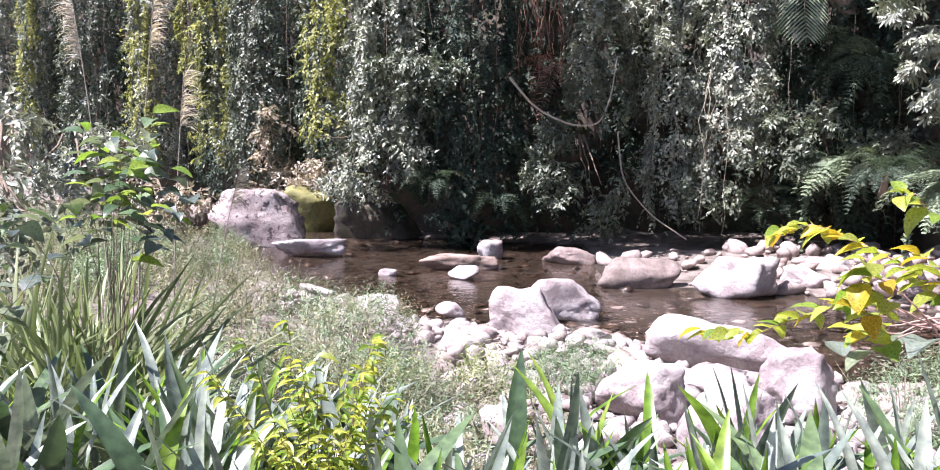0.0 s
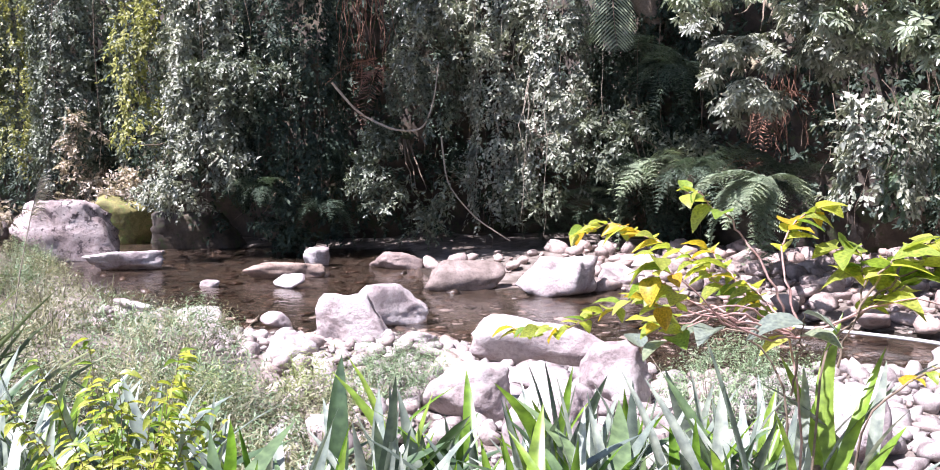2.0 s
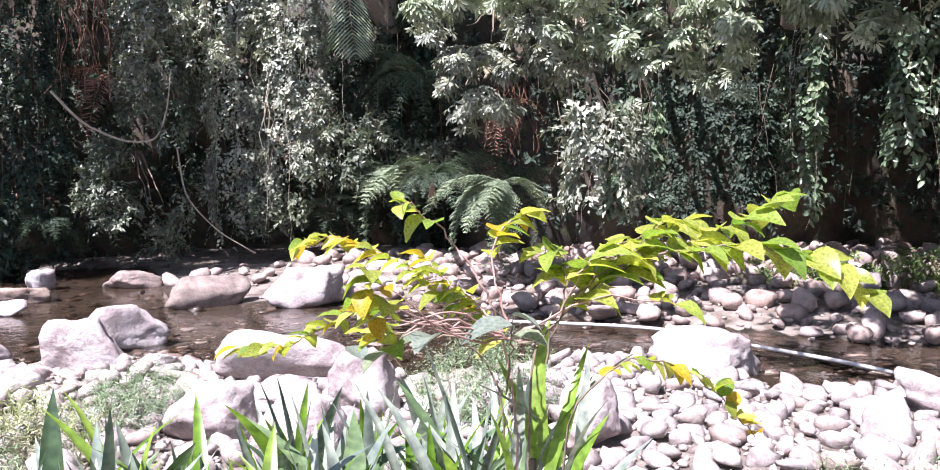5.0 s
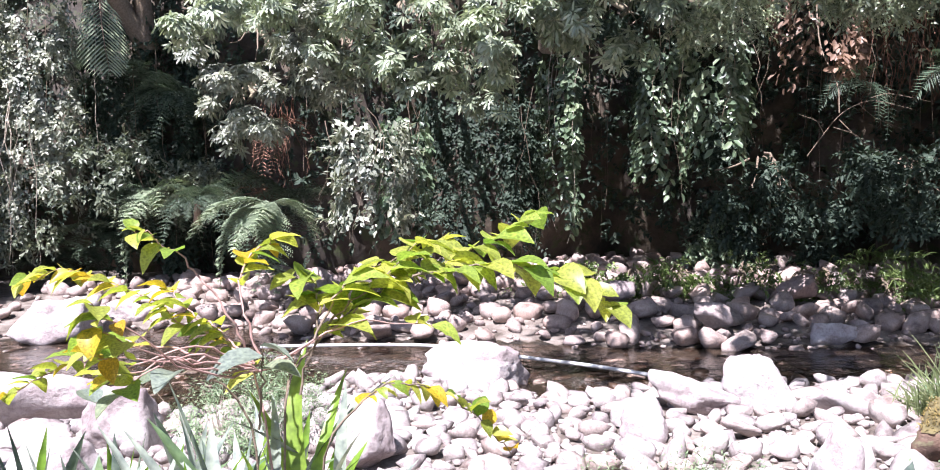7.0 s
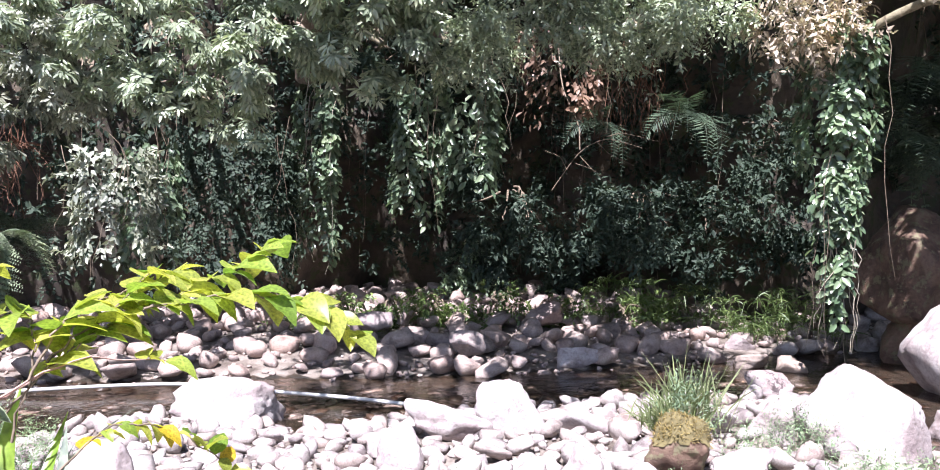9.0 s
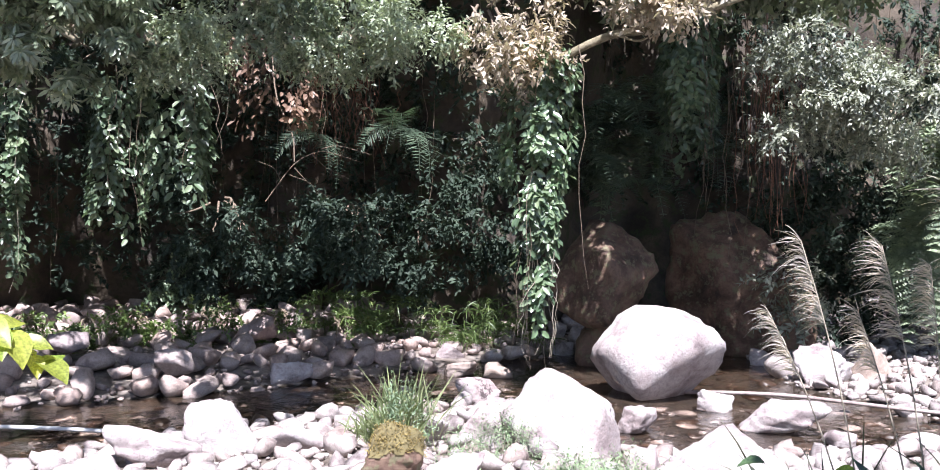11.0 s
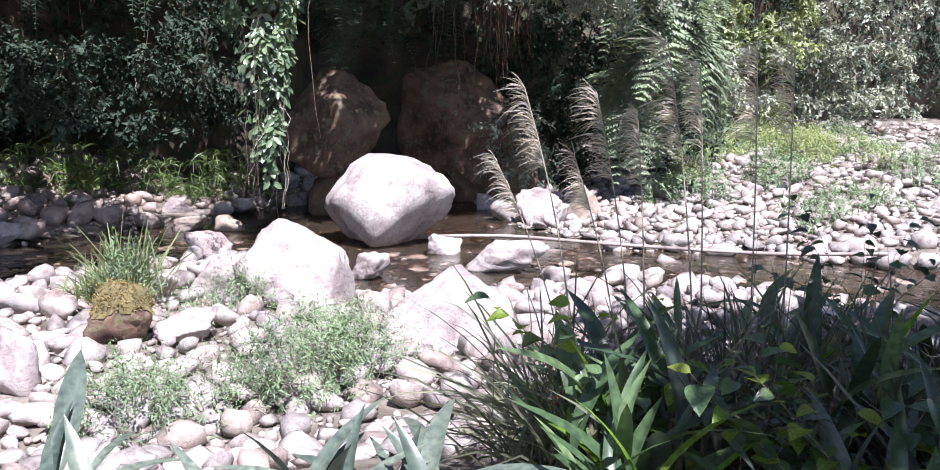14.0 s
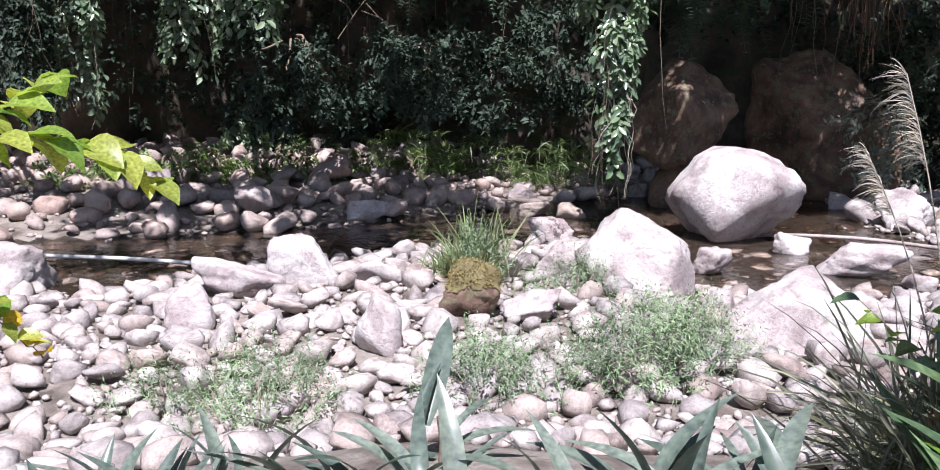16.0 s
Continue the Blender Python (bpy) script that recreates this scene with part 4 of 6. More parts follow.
foliage('mound', -5.14, 25.69, 0.66, 1.78, 2.63, 11, DRY_LEAF, 515, 'dry brown creeper on the cliff')
foliage('col', 0.00, 20.80, 0.96, 2.25, 5.24, -0, CLIMBER_SHADE, 516, 'wall of creeper, shade put into its dark green')
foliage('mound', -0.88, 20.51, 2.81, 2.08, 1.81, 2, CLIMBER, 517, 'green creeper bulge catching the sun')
foliage('mound', 0.08, 20.99, 0.12, 2.44, 1.90, -0, CLIMBER_SHADE, 518, 'dark leafy overhang low over the water')
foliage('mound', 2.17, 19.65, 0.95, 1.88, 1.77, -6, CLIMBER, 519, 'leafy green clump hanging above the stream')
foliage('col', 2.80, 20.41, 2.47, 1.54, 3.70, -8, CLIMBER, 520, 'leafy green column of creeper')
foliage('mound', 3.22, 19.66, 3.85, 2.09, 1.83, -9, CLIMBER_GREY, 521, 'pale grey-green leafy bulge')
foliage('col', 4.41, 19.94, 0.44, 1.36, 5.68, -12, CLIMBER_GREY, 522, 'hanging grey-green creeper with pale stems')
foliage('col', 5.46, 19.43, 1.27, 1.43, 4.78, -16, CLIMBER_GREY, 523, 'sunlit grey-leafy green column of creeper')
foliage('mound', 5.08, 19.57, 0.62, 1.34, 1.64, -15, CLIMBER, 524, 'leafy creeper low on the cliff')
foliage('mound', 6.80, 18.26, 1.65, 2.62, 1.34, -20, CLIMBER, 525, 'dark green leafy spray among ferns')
foliage('mound', 7.48, 19.61, 4.31, 2.52, 1.40, -21, CLIMBER_SHADE, 526, 'deep green creeper in shade')
foliage('col', 7.70, 19.47, 0.26, 2.54, 4.42, -21, CLIMBER_SHADE, 527, 'deep shaded creeper behind ferns')
# 528 to 530 wear the paler leaf: whitish sun sheen put into their colour
foliage('whorl', 7.64, 14.32, 3.78, 2.00, 1.69, -28, CLIMBER_GREY, 528, 'sunlit tree bough with whorled pale green leaves', depth=2.0, fill=3.0, leaf=0.7, limb=5.0)
foliage('whorl', 7.31, 14.27, 3.22, 1.35, 1.05, -27, CLIMBER_GREY, 529, 'drooping sunlit bough with whorled leaves', depth=2.0, fill=3.0, leaf=0.7, limb=5.0)
foliage('whorl', 8.52, 13.12, 3.62, 1.86, 1.60, -33, CLIMBER_GREY, 530, 'sunlit tree bough with whorled pale green leaves', depth=2.0, fill=3.0, leaf=0.7, limb=5.0)
foliage('col', 7.5, 10.95, 1.65, 0.95, 1.6, -34, CLIMBER_GREY, 531, 'white-lit hanging creeper below the bough')
foliage('whorl', 7.16, 12.73, 3.92, 2.57, 1.78, -29, TREE_LEAF, 532, 'sunlit tree bough with whorled pale green leaves', depth=2.0, fill=3.0, leaf=0.7, limb=5.0)
foliage('whorl', 8.21, 11.00, 4.00, 2.05, 1.44, -36, TREE_LEAF, 533, 'sunlit tree bough with whorled pale green leaves', depth=2.0, fill=3.0, leaf=0.7, limb=5.0)
foliage('whorl', 8.93, 10.95, 3.24, 1.96, 1.24, -39, TREE_LEAF, 534, 'drooping bough with whorled leaves', depth=2.0, fill=3.0, leaf=0.7, limb=5.0)
foliage('whorl', 9.10, 9.49, 3.92, 1.89, 1.46, -43, TREE_LEAF, 535, 'sunlit tree bough with whorled pale green leaves', depth=2.0, fill=3.0, leaf=0.7, limb=5.0)
foliage('whorl', 9.71, 8.28, 3.96, 1.63, 1.20, -49, TREE_LEAF, 536, 'sunlit tip of a bough with large whorled leaves', depth=2.0, fill=3.0, leaf=0.7, limb=5.0)
foliage('vine', 9.93, 13.48, 1.34, 0.85, 2.13, -36, VINE_LEAF, 537, 'hanging creeper with broad pale leaves')
foliage('vine', 13.49, 13.18, 1.13, 0.71, 3.57, -45, VINE_LEAF, 538, 'shaded hanging creeper with broad leaves')
foliage('vine', 14.74, 11.68, 1.84, 0.92, 3.14, -51, VINE_LEAF, 539, 'hanging creeper rope with glossy leaves')
foliage('col', 11.87, 13.80, 0.73, 2.32, 3.13, -40, CLIMBER_SHADE, 540, 'dark creeper behind the boughs')
foliage('mound', 15.97, 11.02, 2.28, 1.60, 1.89, -55, CLIMBER_SHADE, 541, 'drooping fine-leaved spray in half shade')
foliage('mound', 15.59, 11.47, 4.31, 3.67, 2.10, -53, CLIMBER_SHADE, 542, 'dark leafy mass under the canopy')
foliage('mound', 14.96, 6.91, 4.6, 1.9, 1.0, -65, TREE_LEAF, 543, "bright leafy bough at the canopy's edge")
foliage('mound', 16.64, 11.70, 0.24, 1.58, 0.89, -55, VINE_LEAF, 544, "low sunlit weeds at the cliff's foot")
foliage('whorl', 9.17, 8.63, 4.40, 1.64, 1.37, -46, TREE_LEAF, 545, 'sunlit tree bough with whorled pale green leaves', depth=2.0, fill=3.0, leaf=0.7, limb=5.0)
foliage('whorl', 9.87, 7.52, 4.52, 1.69, 1.26, -52, TREE_LEAF, 546, 'sunlit tree bough with whorled pale green leaves', depth=2.0, fill=3.0, leaf=0.7, limb=5.0)
foliage('mound', 10.33, 7.58, 4.1, 1.2, 1.0, -53, TREE_LEAF, 547, 'drooping sunlit leafy bough', depth=2.0, fill=3.0, leaf=0.7, limb=5.0)
foliage('mound', 10.54, 6.21, 4.51, 1.68, 1.17, -59, TREE_LEAF, 548, "leafy bough at the canopy's sunny edge", depth=2.0, fill=3.0, leaf=0.7, limb=5.0)
foliage('mound', 11.45, 5.35, 4.25, 1.6, 1.0, -64, TREE_LEAF, 549, 'bright green drooping leafy bough', depth=2.0, fill=3.6, leaf=0.7, limb=5.0)
foliage('mound', 12.3, 3.75, 4.4, 1.8, 1.15, -73, DRY_LEAF, 550, 'sunlit yellow-brown dry foliage on a bough', fill=2.6, leaf=0.85)
foliage('vine', 12.9, 7.3, 3.6, 1.25, 1.6, -58, BROWN_LEAF, 567, 'withered brown creeper hanging under the canopy', leaf=0.75)
foliage('mound', 13.0, 1.35, 4.95, 1.7, 0.6, -80, DRY_LEAF, 568, 'sunlit yellow-brown dry foliage on a bough', fill=2.0)
foliage('mound', 15.72, 5.05, 2.84, 0.99, 1.02, -72, CLIMBER_SHADE, 551, 'shrub on the shaded cliff, shade put into its leaf colour')
foliage('vine', 12.65, 3.1, 0.5, 1.0, 4.35, -76, VINE_BRIGHT, 552, 'tall hanging creeper column with bright glossy leaves', taper=0.75, fill=1.6, leaf=0.85)
foliage('vine', 18.77, 1.68, 3.06, 1.05, 2.89, -85, VINE_LEAF, 554, 'shaded hanging creeper with glossy leaves')
foliage('mound', 15.56, 6.05, 1.06, 3.09, 1.4, -68, CLIMBER_SHADE, 555, 'low shaded shrubs on the cliff')
foliage('mound', 17.72, 10.87, 0.25, 3.96, 1.33, -58, CLIMBER_SHADE, 556, "low shaded weeds at the cliff's foot")
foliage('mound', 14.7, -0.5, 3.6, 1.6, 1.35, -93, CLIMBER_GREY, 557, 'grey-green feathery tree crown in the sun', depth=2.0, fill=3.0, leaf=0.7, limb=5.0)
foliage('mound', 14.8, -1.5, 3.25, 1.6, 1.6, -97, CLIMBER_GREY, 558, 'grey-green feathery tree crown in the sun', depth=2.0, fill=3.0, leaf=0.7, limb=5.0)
# mass added to darken the hollow; its shade is in the leaf colour
foliage('mound', 18.3, -2.0, 0.4, 3.4, 4.2, -95, CLIMBER_SHADE, 569, "dark creeper mass added for the downstream hollow's shade", fill=1.6)
foliage('mound', 13.97, 6.47, 1.47, 1.8, 1.2, -65, CLIMBER_SHADE, 570, 'leafy shrub on the shaded slope')
foliage('mound', 13.30, 8.47, 1.33, 1.6, 1.4, -57, CLIMBER_SHADE, 571, 'dark leafy shrub on the shaded slope')
foliage('vine', 12.14, 8.49, 2.45, 0.8, 2.2, -55, VINE_LEAF, 572, 'hanging creeper rope with glossy leaves')
foliage('vine', 15.65, 1.38, 3.39, 0.7, 2.4, -84, VINE_LEAF, 573, 'shaded hanging creeper with glossy leaves')
foliage('mound', 18.15, -0.90, 1.71, 2.11, 1.46, -93, CLIMBER_SHADE, 559, "dark leafy shrub in the cliff's shade")
foliage('mound', 16.31, -0.24, 0.77, 0.97, 0.82, -91, CLIMBER_GREY, 560, "pale shrub at the stream's edge")
foliage('col', 23.09, -4.26, 3.08, 1.88, 3.60, -101, CLIMBER, 561, 'green wall of creeper')
foliage('mound', 23.28, -5.99, 0.97, 2.52, 5.74, -105, SUNNY, 562, 'sunlit green creeper wall downstream')
foliage('mound', 26.40, -9.30, 0.63, 3.02, 6.62, -110, CLIMBER_GREY, 563, 'sunlit green creeper wall downstream')
foliage('mound', 24.44, -7.53, 4.30, 2.53, 2.31, -107, SUNNY, 564, 'bright yellow-green bushy creeper downstream')
foliage('mound', 22.41, -5.81, 1.30, 2.05, 1.77, -105, CLIMBER_GREY, 565, 'pale sunlit shrubs downstream')
foliage('mound', 25.59, -8.93, 0.85, 2.51, 2.17, -110, CLIMBER_GREY, 566, 'sunlit low shrubs downstream')

# ---- ferns ----


def frond_mesh(name, seed, mat, pinnules=True, droop=0.5):
    """One frond of unit length that leaves its crown along -y, rises and arches down."""
    rng = np.random.default_rng(seed)
    s = np.linspace(0, 1, 15)
    line = np.stack([0.04 * np.sin(s * 4 + seed), -s * (1 - 0.12 * s), 0.22 * np.sin(s * 2.2) - droop * s ** 2.2], 1)
    pieces_v, pieces_f = tubes([line], [(0.008, 0.002)], 3)
    fan = []
    for t in np.linspace(0.1, 0.99, 26):
        p = np.array([np.interp(t, s, line[:, c]) for c in range(3)])
        reach = (0.27 * math.sin(math.pi * t ** 0.75) ** 0.8 + 0.015) * rng.uniform(0.8, 1.12)
        for side in (-1, 1):
            way = np.array([side, -0.45 + 0.12 * rng.normal(), -0.25 + 0.18 * rng.normal()])
            way /= np.linalg.norm(way)
            if pinnules:
                for r in np.clip(np.linspace(0.08, 1, 7) + rng.normal(size=7) * 0.03, 0.04, 1.05):
                    o = p + way * reach * r + np.array([0, 0, -0.06 * r * r * reach])
                    small = 0.065 * (1.1 - 0.75 * r) * (0.5 + reach * 2)
                    for sgn in (-1, 1):
                        fan.append((o, np.array([way[0] * 0.35, way[1] * 0.35 - sgn, -0.3]) + rng.normal(size=3) * 0.22, small, small * 0.42))
            else:
                fan.append((p, way, reach * 1.1, 0.022))
    at, way, ln, wd = (np.array(c) for c in zip(*fan))
    v, f = leaf_quads(at, way, np.tile([0, -0.2, 1.0], (len(at), 1)), ln, wd, 0.1)
    quads = np.concatenate([pieces_f[:, [0, 1, 2]], pieces_f[:, [0, 2, 3]]])
    v, f = joined([(pieces_v, quads), (v, f)])
    return mesh_of(name, v, f, mat)


def ladder_frond(name, seed, mat, droop):
    """One broad frond of unit length along -y whose leaflets can be told apart, paired along the rib like rungs."""
    rng = np.random.default_rng(seed)
    s = np.linspace(0, 1, 13)
    line = np.stack([0.05 * np.sin(s * 3 + seed), -s * (1 - 0.2 * droop * s), 0.2 * np.sin(s * 2.4) - droop * s ** 2], 1)
    rib_v, rib_f = tubes([line], [(0.011, 0.003)], 4)
    at, way, ln = [], [], []
    for t in np.linspace(0.12, 0.99, 21):
        p = np.array([np.interp(t, s, line[:, c]) for c in range(3)])
        reach = (0.29 * math.sin(math.pi * min(t * 0.86 + 0.12, 1.0)) ** 0.8 + 0.02) * rng.uniform(0.85, 1.1)
        for side in (-1, 1):
            at.append(p)
            way.append((side, -0.55 + 0.1 * rng.normal(), -0.35 + 0.15 * rng.normal()))
            ln.append(reach)
    at, way, ln = np.array(at), unit(np.array(way)), np.array(ln)
    up = np.tile([0, -0.1, 1.0], (len(at), 1)) + rng.normal(size=(len(at), 3)) * 0.12
    cut = []
    for r in np.linspace(0.06, 0.94, 9):
        o = at + way * (ln * r)[:, None] - np.array([0, 0, 1.0]) * (0.12 * r * r * ln)[:, None]
        for sgn in (-1, 1):
            small = 0.075 * (1.15 - r) * (0.35 + ln * 2.6)
            cut.append(leaf_quads(o, way * 0.55 + np.cross(up, way) * sgn + rng.normal(size=at.shape) * 0.1, up, small, small * 0.5, 0.08))
    v, f = joined([(rib_v, np.concatenate([rib_f[:, [0, 1, 2]], rib_f[:, [0, 2, 3]]]))] + cut)
    return mesh_of(name, v, f, mat)


LADDERS = [ladder_frond("frond", 70 + q, FERN_LEAF, 0.45 + 0.28 * q) for q in range(4)]
TOE_FRONDS = [frond_mesh("frond", 40 + q, TOE_GRASS, False, 0.4 + 0.2 * q) for q in range(3)]
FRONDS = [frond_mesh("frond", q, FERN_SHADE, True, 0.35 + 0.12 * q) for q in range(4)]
SHADED_FRONDS = [frond_mesh("frond", 60 + q, FERN_SHADE, True, 0.25 + 0.12 * q) for q in range(4)]
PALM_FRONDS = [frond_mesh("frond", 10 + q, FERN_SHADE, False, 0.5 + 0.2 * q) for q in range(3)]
DEAD_FRONDS = [frond_mesh("dead_frond", 20, DEAD, False, 1.1)]


def fern(x, y, z, size, turn, seed, meshes=None, n=9, label="arching green fern growing from the cliff", wide=80, trunk=0.0, sag=0.0):
    rng = np.random.default_rng(seed)
    base = thing("fern", x, y, z, label, "fern", "ferns on the cliff", turn)
    for q in range(n):
        side = -wide + 2 * wide * (q + 0.5 * rng.random()) / n
        me = (meshes or FRONDS)[rng.integers(len(meshes or FRONDS))]
        big = size * rng.uniform(0.65, 1.05)
        part("frond", me, base, m=pose(0, 0, 0, 0, 0, side) @ pose(0, 0, 0, rng.uniform(-35, 25) + sag, rng.normal() * 10, 0) @ Matrix.Diagonal((big, big, big, 1)))
    if trunk:
        v, f = tubes([np.array([[0, 0.02, -0.03], [0, trunk * 0.5, -0.5], [0, trunk, -0.7]])], [(0.05, 0.08)], 7)
        part("trunk", mesh_of("trunk", v, f, TWIG, True), base, "slanting fibrous brown trunk")
    return base


fern(-0.66, 20.23, 1.52, 1.0, 2, 700)
fern(0.60, 20.56, 1.12, 1.1, -2, 701)
fern(6.92, 19.21, 4.52, 1.6, -20, 702)
fern(7.75, 18.29, 4.09, 1.4, -23, 703)
fern(6.96, 18.75, 2.13, 1.3, -20, 704)
fern(6.46, 19.53, 1.19, 1.2, -18, 705)
fern(5.58, 20.21, 0.61, 1.0, -15, 706)
fern(8.06, 15.55, 1.78, 1.5, -27, 707)
fern(8.36, 14.74, 1.92, 1.7, -29, 708)
fern(6.28, 14.06, 2.11, 1.0, -23, 709, trunk=5.3)
fern(6.45, 12.0, 2.05, 1.25, -28, 710, LADDERS, 9, 'large arching pale green tree fern below the bough', 85, trunk=6.4, sag=30)
fern(7.31, 18.16, 2.11, 1.4, -21, 711, LADDERS, 9, 'large arching blue-green tree fern on the cliff')
fern(6.32, 19.99, 0.87, 1.2, -17, 712)
fern(17.89, 3.43, 4.26, 1.5, -79, 713, LADDERS, 8, 'large arching blue-green tree fern on the cliff')
fern(19.22, 2.81, 3.78, 1.5, -82, 714, LADDERS, 8, 'large arching blue-green tree fern on the cliff')
fern(17.68, 2.89, 4.02, 1.5, -81, 715, SHADED_FRONDS, 13, 'large arching blue-green tree fern on the cliff')
fern(16.61, 3.24, 2.99, 1.3, -79, 716, SHADED_FRONDS, 13, 'large arching blue-green tree fern on the cliff')
fern(16.5, -2.5, 3.9, 2.1, -65, 717, LADDERS, 9, 'large arching blue-green tree fern on the cliff', 75, sag=15)
fern(16.5, -2.8, 3.1, 2.1, -65, 718, LADDERS, 9, 'large arching blue-green tree fern on the cliff', 75, sag=15)
fern(16.4, -2.2, 2.3, 1.8, -65, 719, LADDERS, 9, 'large arching blue-green tree fern on the cliff', 75, sag=15)
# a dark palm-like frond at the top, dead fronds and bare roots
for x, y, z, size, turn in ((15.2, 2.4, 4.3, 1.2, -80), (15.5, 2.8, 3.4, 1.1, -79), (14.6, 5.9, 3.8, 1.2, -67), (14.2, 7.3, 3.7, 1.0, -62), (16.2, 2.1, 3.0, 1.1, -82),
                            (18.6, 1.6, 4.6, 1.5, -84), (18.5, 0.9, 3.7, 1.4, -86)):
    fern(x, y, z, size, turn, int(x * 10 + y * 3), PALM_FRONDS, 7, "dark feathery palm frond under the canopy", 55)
for x, y, z, size, turn in ((1.6, 18.9, 3.9, 1.1, -5), (8.6, 15.6, 3.3, 1.0, -28), (8.0, 15.4, 2.1, 0.9, -28)):
    fern(x, y, z, size, turn, int(x * 10), DEAD_FRONDS, 6, "withered reddish-brown fern fronds hanging down", 60)


def hanging_frond(x, y, z, length, width, mat, label, turn):
    """A palm frond that hangs straight down: a rib with narrow leaflets slanting from it."""
    base = thing("palm_frond", x, y, z, label, "palm frond", "", turn)
    t = np.linspace(0, 1, 12)
    line = np.stack([0.12 * t ** 2, -0.25 * np.sin(t * 1.6), -t * length], 1)
    v, f = tubes([np.concatenate([[[-0.1, 0.5, 0.5]], line])], [(0.02, 0.004)], 5)
    rib = part("rib", mesh_of("rib", v, f, TWIG, True), base, "thin brown rib")
    s = np.repeat(np.linspace(0.06, 0.99, 19), 2)
    side = np.tile([-1.0, 1.0], 19)
    at = np.stack([np.interp(s, t, line[:, c]) for c in range(3)], 1)
    way = np.stack([side, np.full(38, -0.15), np.full(38, -0.85)], 1)
    reach = width * 0.75 * np.sin(np.pi * np.clip(0.2 + 0.75 * s, 0, 1)) ** 0.6
    for q in range(38):
        v, f = ribbons(at[q:q + 1], way[q:q + 1], np.array([[0, -1.0, 0.2]]), reach[q], 0.03, 0.15, 4, 0.1)
        part("leaflet", mesh_of("leaflet", v, f, mat), rib)
    return base


hanging_frond(6.3, 18.2, 5.9, 1.45, 0.85, FERN_LEAF, "feathery palm frond hanging down in the shade", -20)


def root_bundle(x, y, z, drop, spread, n, mat, label, seed, thick=0.009):
    rng = np.random.default_rng(seed)
    base = thing("hanging_roots", x, y, z, label, "hanging roots", "bare roots hanging over the cliff")
    v, f = tubes(strands(rng, n, (0, 0, 0), np.array([spread, spread, 0.2]), drop, 0.22), [(thick, thick * 0.4)] * n, 4)
    part("root_tangle", mesh_of("root_tangle", v, f, mat), base, kind="stuff")
    return base


root_bundle(16.6, 0.1, 5.2, 2.8, 0.22, 34, DEAD, "mass of reddish-brown aerial roots", 61)
root_bundle(16.9, 1.0, 5.0, 3.3, 0.15, 8, TWIG, "few thin dark aerial roots", 62)
root_bundle(14.9, 7.2, 5.0, 1.6, 0.45, 46, DEAD, "mass of brown dry stems under the canopy", 63)
root_bundle(1.4, 19.6, 5.6, 2.0, 0.25, 26, DEAD, "reddish dry roots among the creeper", 64)
root_bundle(4.3, 19.4, 4.9, 3.8, 0.3, 5, PALE_TWIG, "pale bare stems hanging among the creeper", 65)
root_bundle(5.0, 19.0, 3.9, 3.2, 0.25, 5, PALE_TWIG, "pale bare stems hanging among the creeper", 66)
root_bundle(8.4, 15.3, 3.7, 1.4, 0.12, 20, DEAD, "red-brown hanging roots below a bough", 67)
root_bundle(12.75, 3.1, 1.9, 1.8, 0.16, 9, PALE_TWIG, "pale twisting ends of a hanging vine", 68, 0.008)


def branch(lines, radii, mat, label, name="bare_branch"):
    """A bare branch along a few polylines, smoothed a little."""
    fine = []
    for ln in lines:
        ln = np.array(ln, float)
        t = np.linspace(0, len(ln) - 1, len(ln) * 5)
        p = np.stack([np.interp(t, np.arange(len(ln)), ln[:, c]) for c in range(3)], 1)
        for _ in range(4):
            p[1:-1] = (p[:-2] + 2 * p[1:-1] + p[2:]) / 4
        fine.append(p)
    origin = fine[0][0].copy()
    v, f = tubes([p - origin for p in fine], radii, 6)
    ob = new(name, mesh_of(name, v, f, mat, True))
    ob.location = origin
    return tagged(ob, label, "branch")


branch([[(0.75, 18.9, 3.66), (1.25, 18.9, 3.06), (1.98, 18.8, 2.71), (2.57, 18.8, 2.72), (2.79, 18.8, 3.32), (2.88, 18.8, 4.09)]], [(0.03, 0.012)], PALE_TWIG, "bare curved branch caught in the creeper")
branch([[(3.0, 19.2, 2.6), (3.1, 19.1, 1.6), (3.7, 19.0, 0.9), (4.4, 18.8, 0.45)]], [(0.02, 0.014)], PALE_TWIG, "bare creeper stem trailing to the stones")
branch([[(14.6, 4.2, 3.6), (13.2, 3.5, 4.0), (12.46, 3.03, 4.29), (12.5, 2.64, 4.6), (12.56, 2.09, 4.84), (12.62, 1.62, 4.86), (12.66, 1.23, 5.01), (12.75, 0.45, 5.25), (15.5, -1.5, 6.5)],
        [(12.56, 2.09, 4.84), (12.5, 1.75, 4.7), (12.5, 1.5, 4.8)]], [(0.06, 0.05), (0.024, 0.008)], MOSSY_BARK, "mossy leaning bough above the stream")
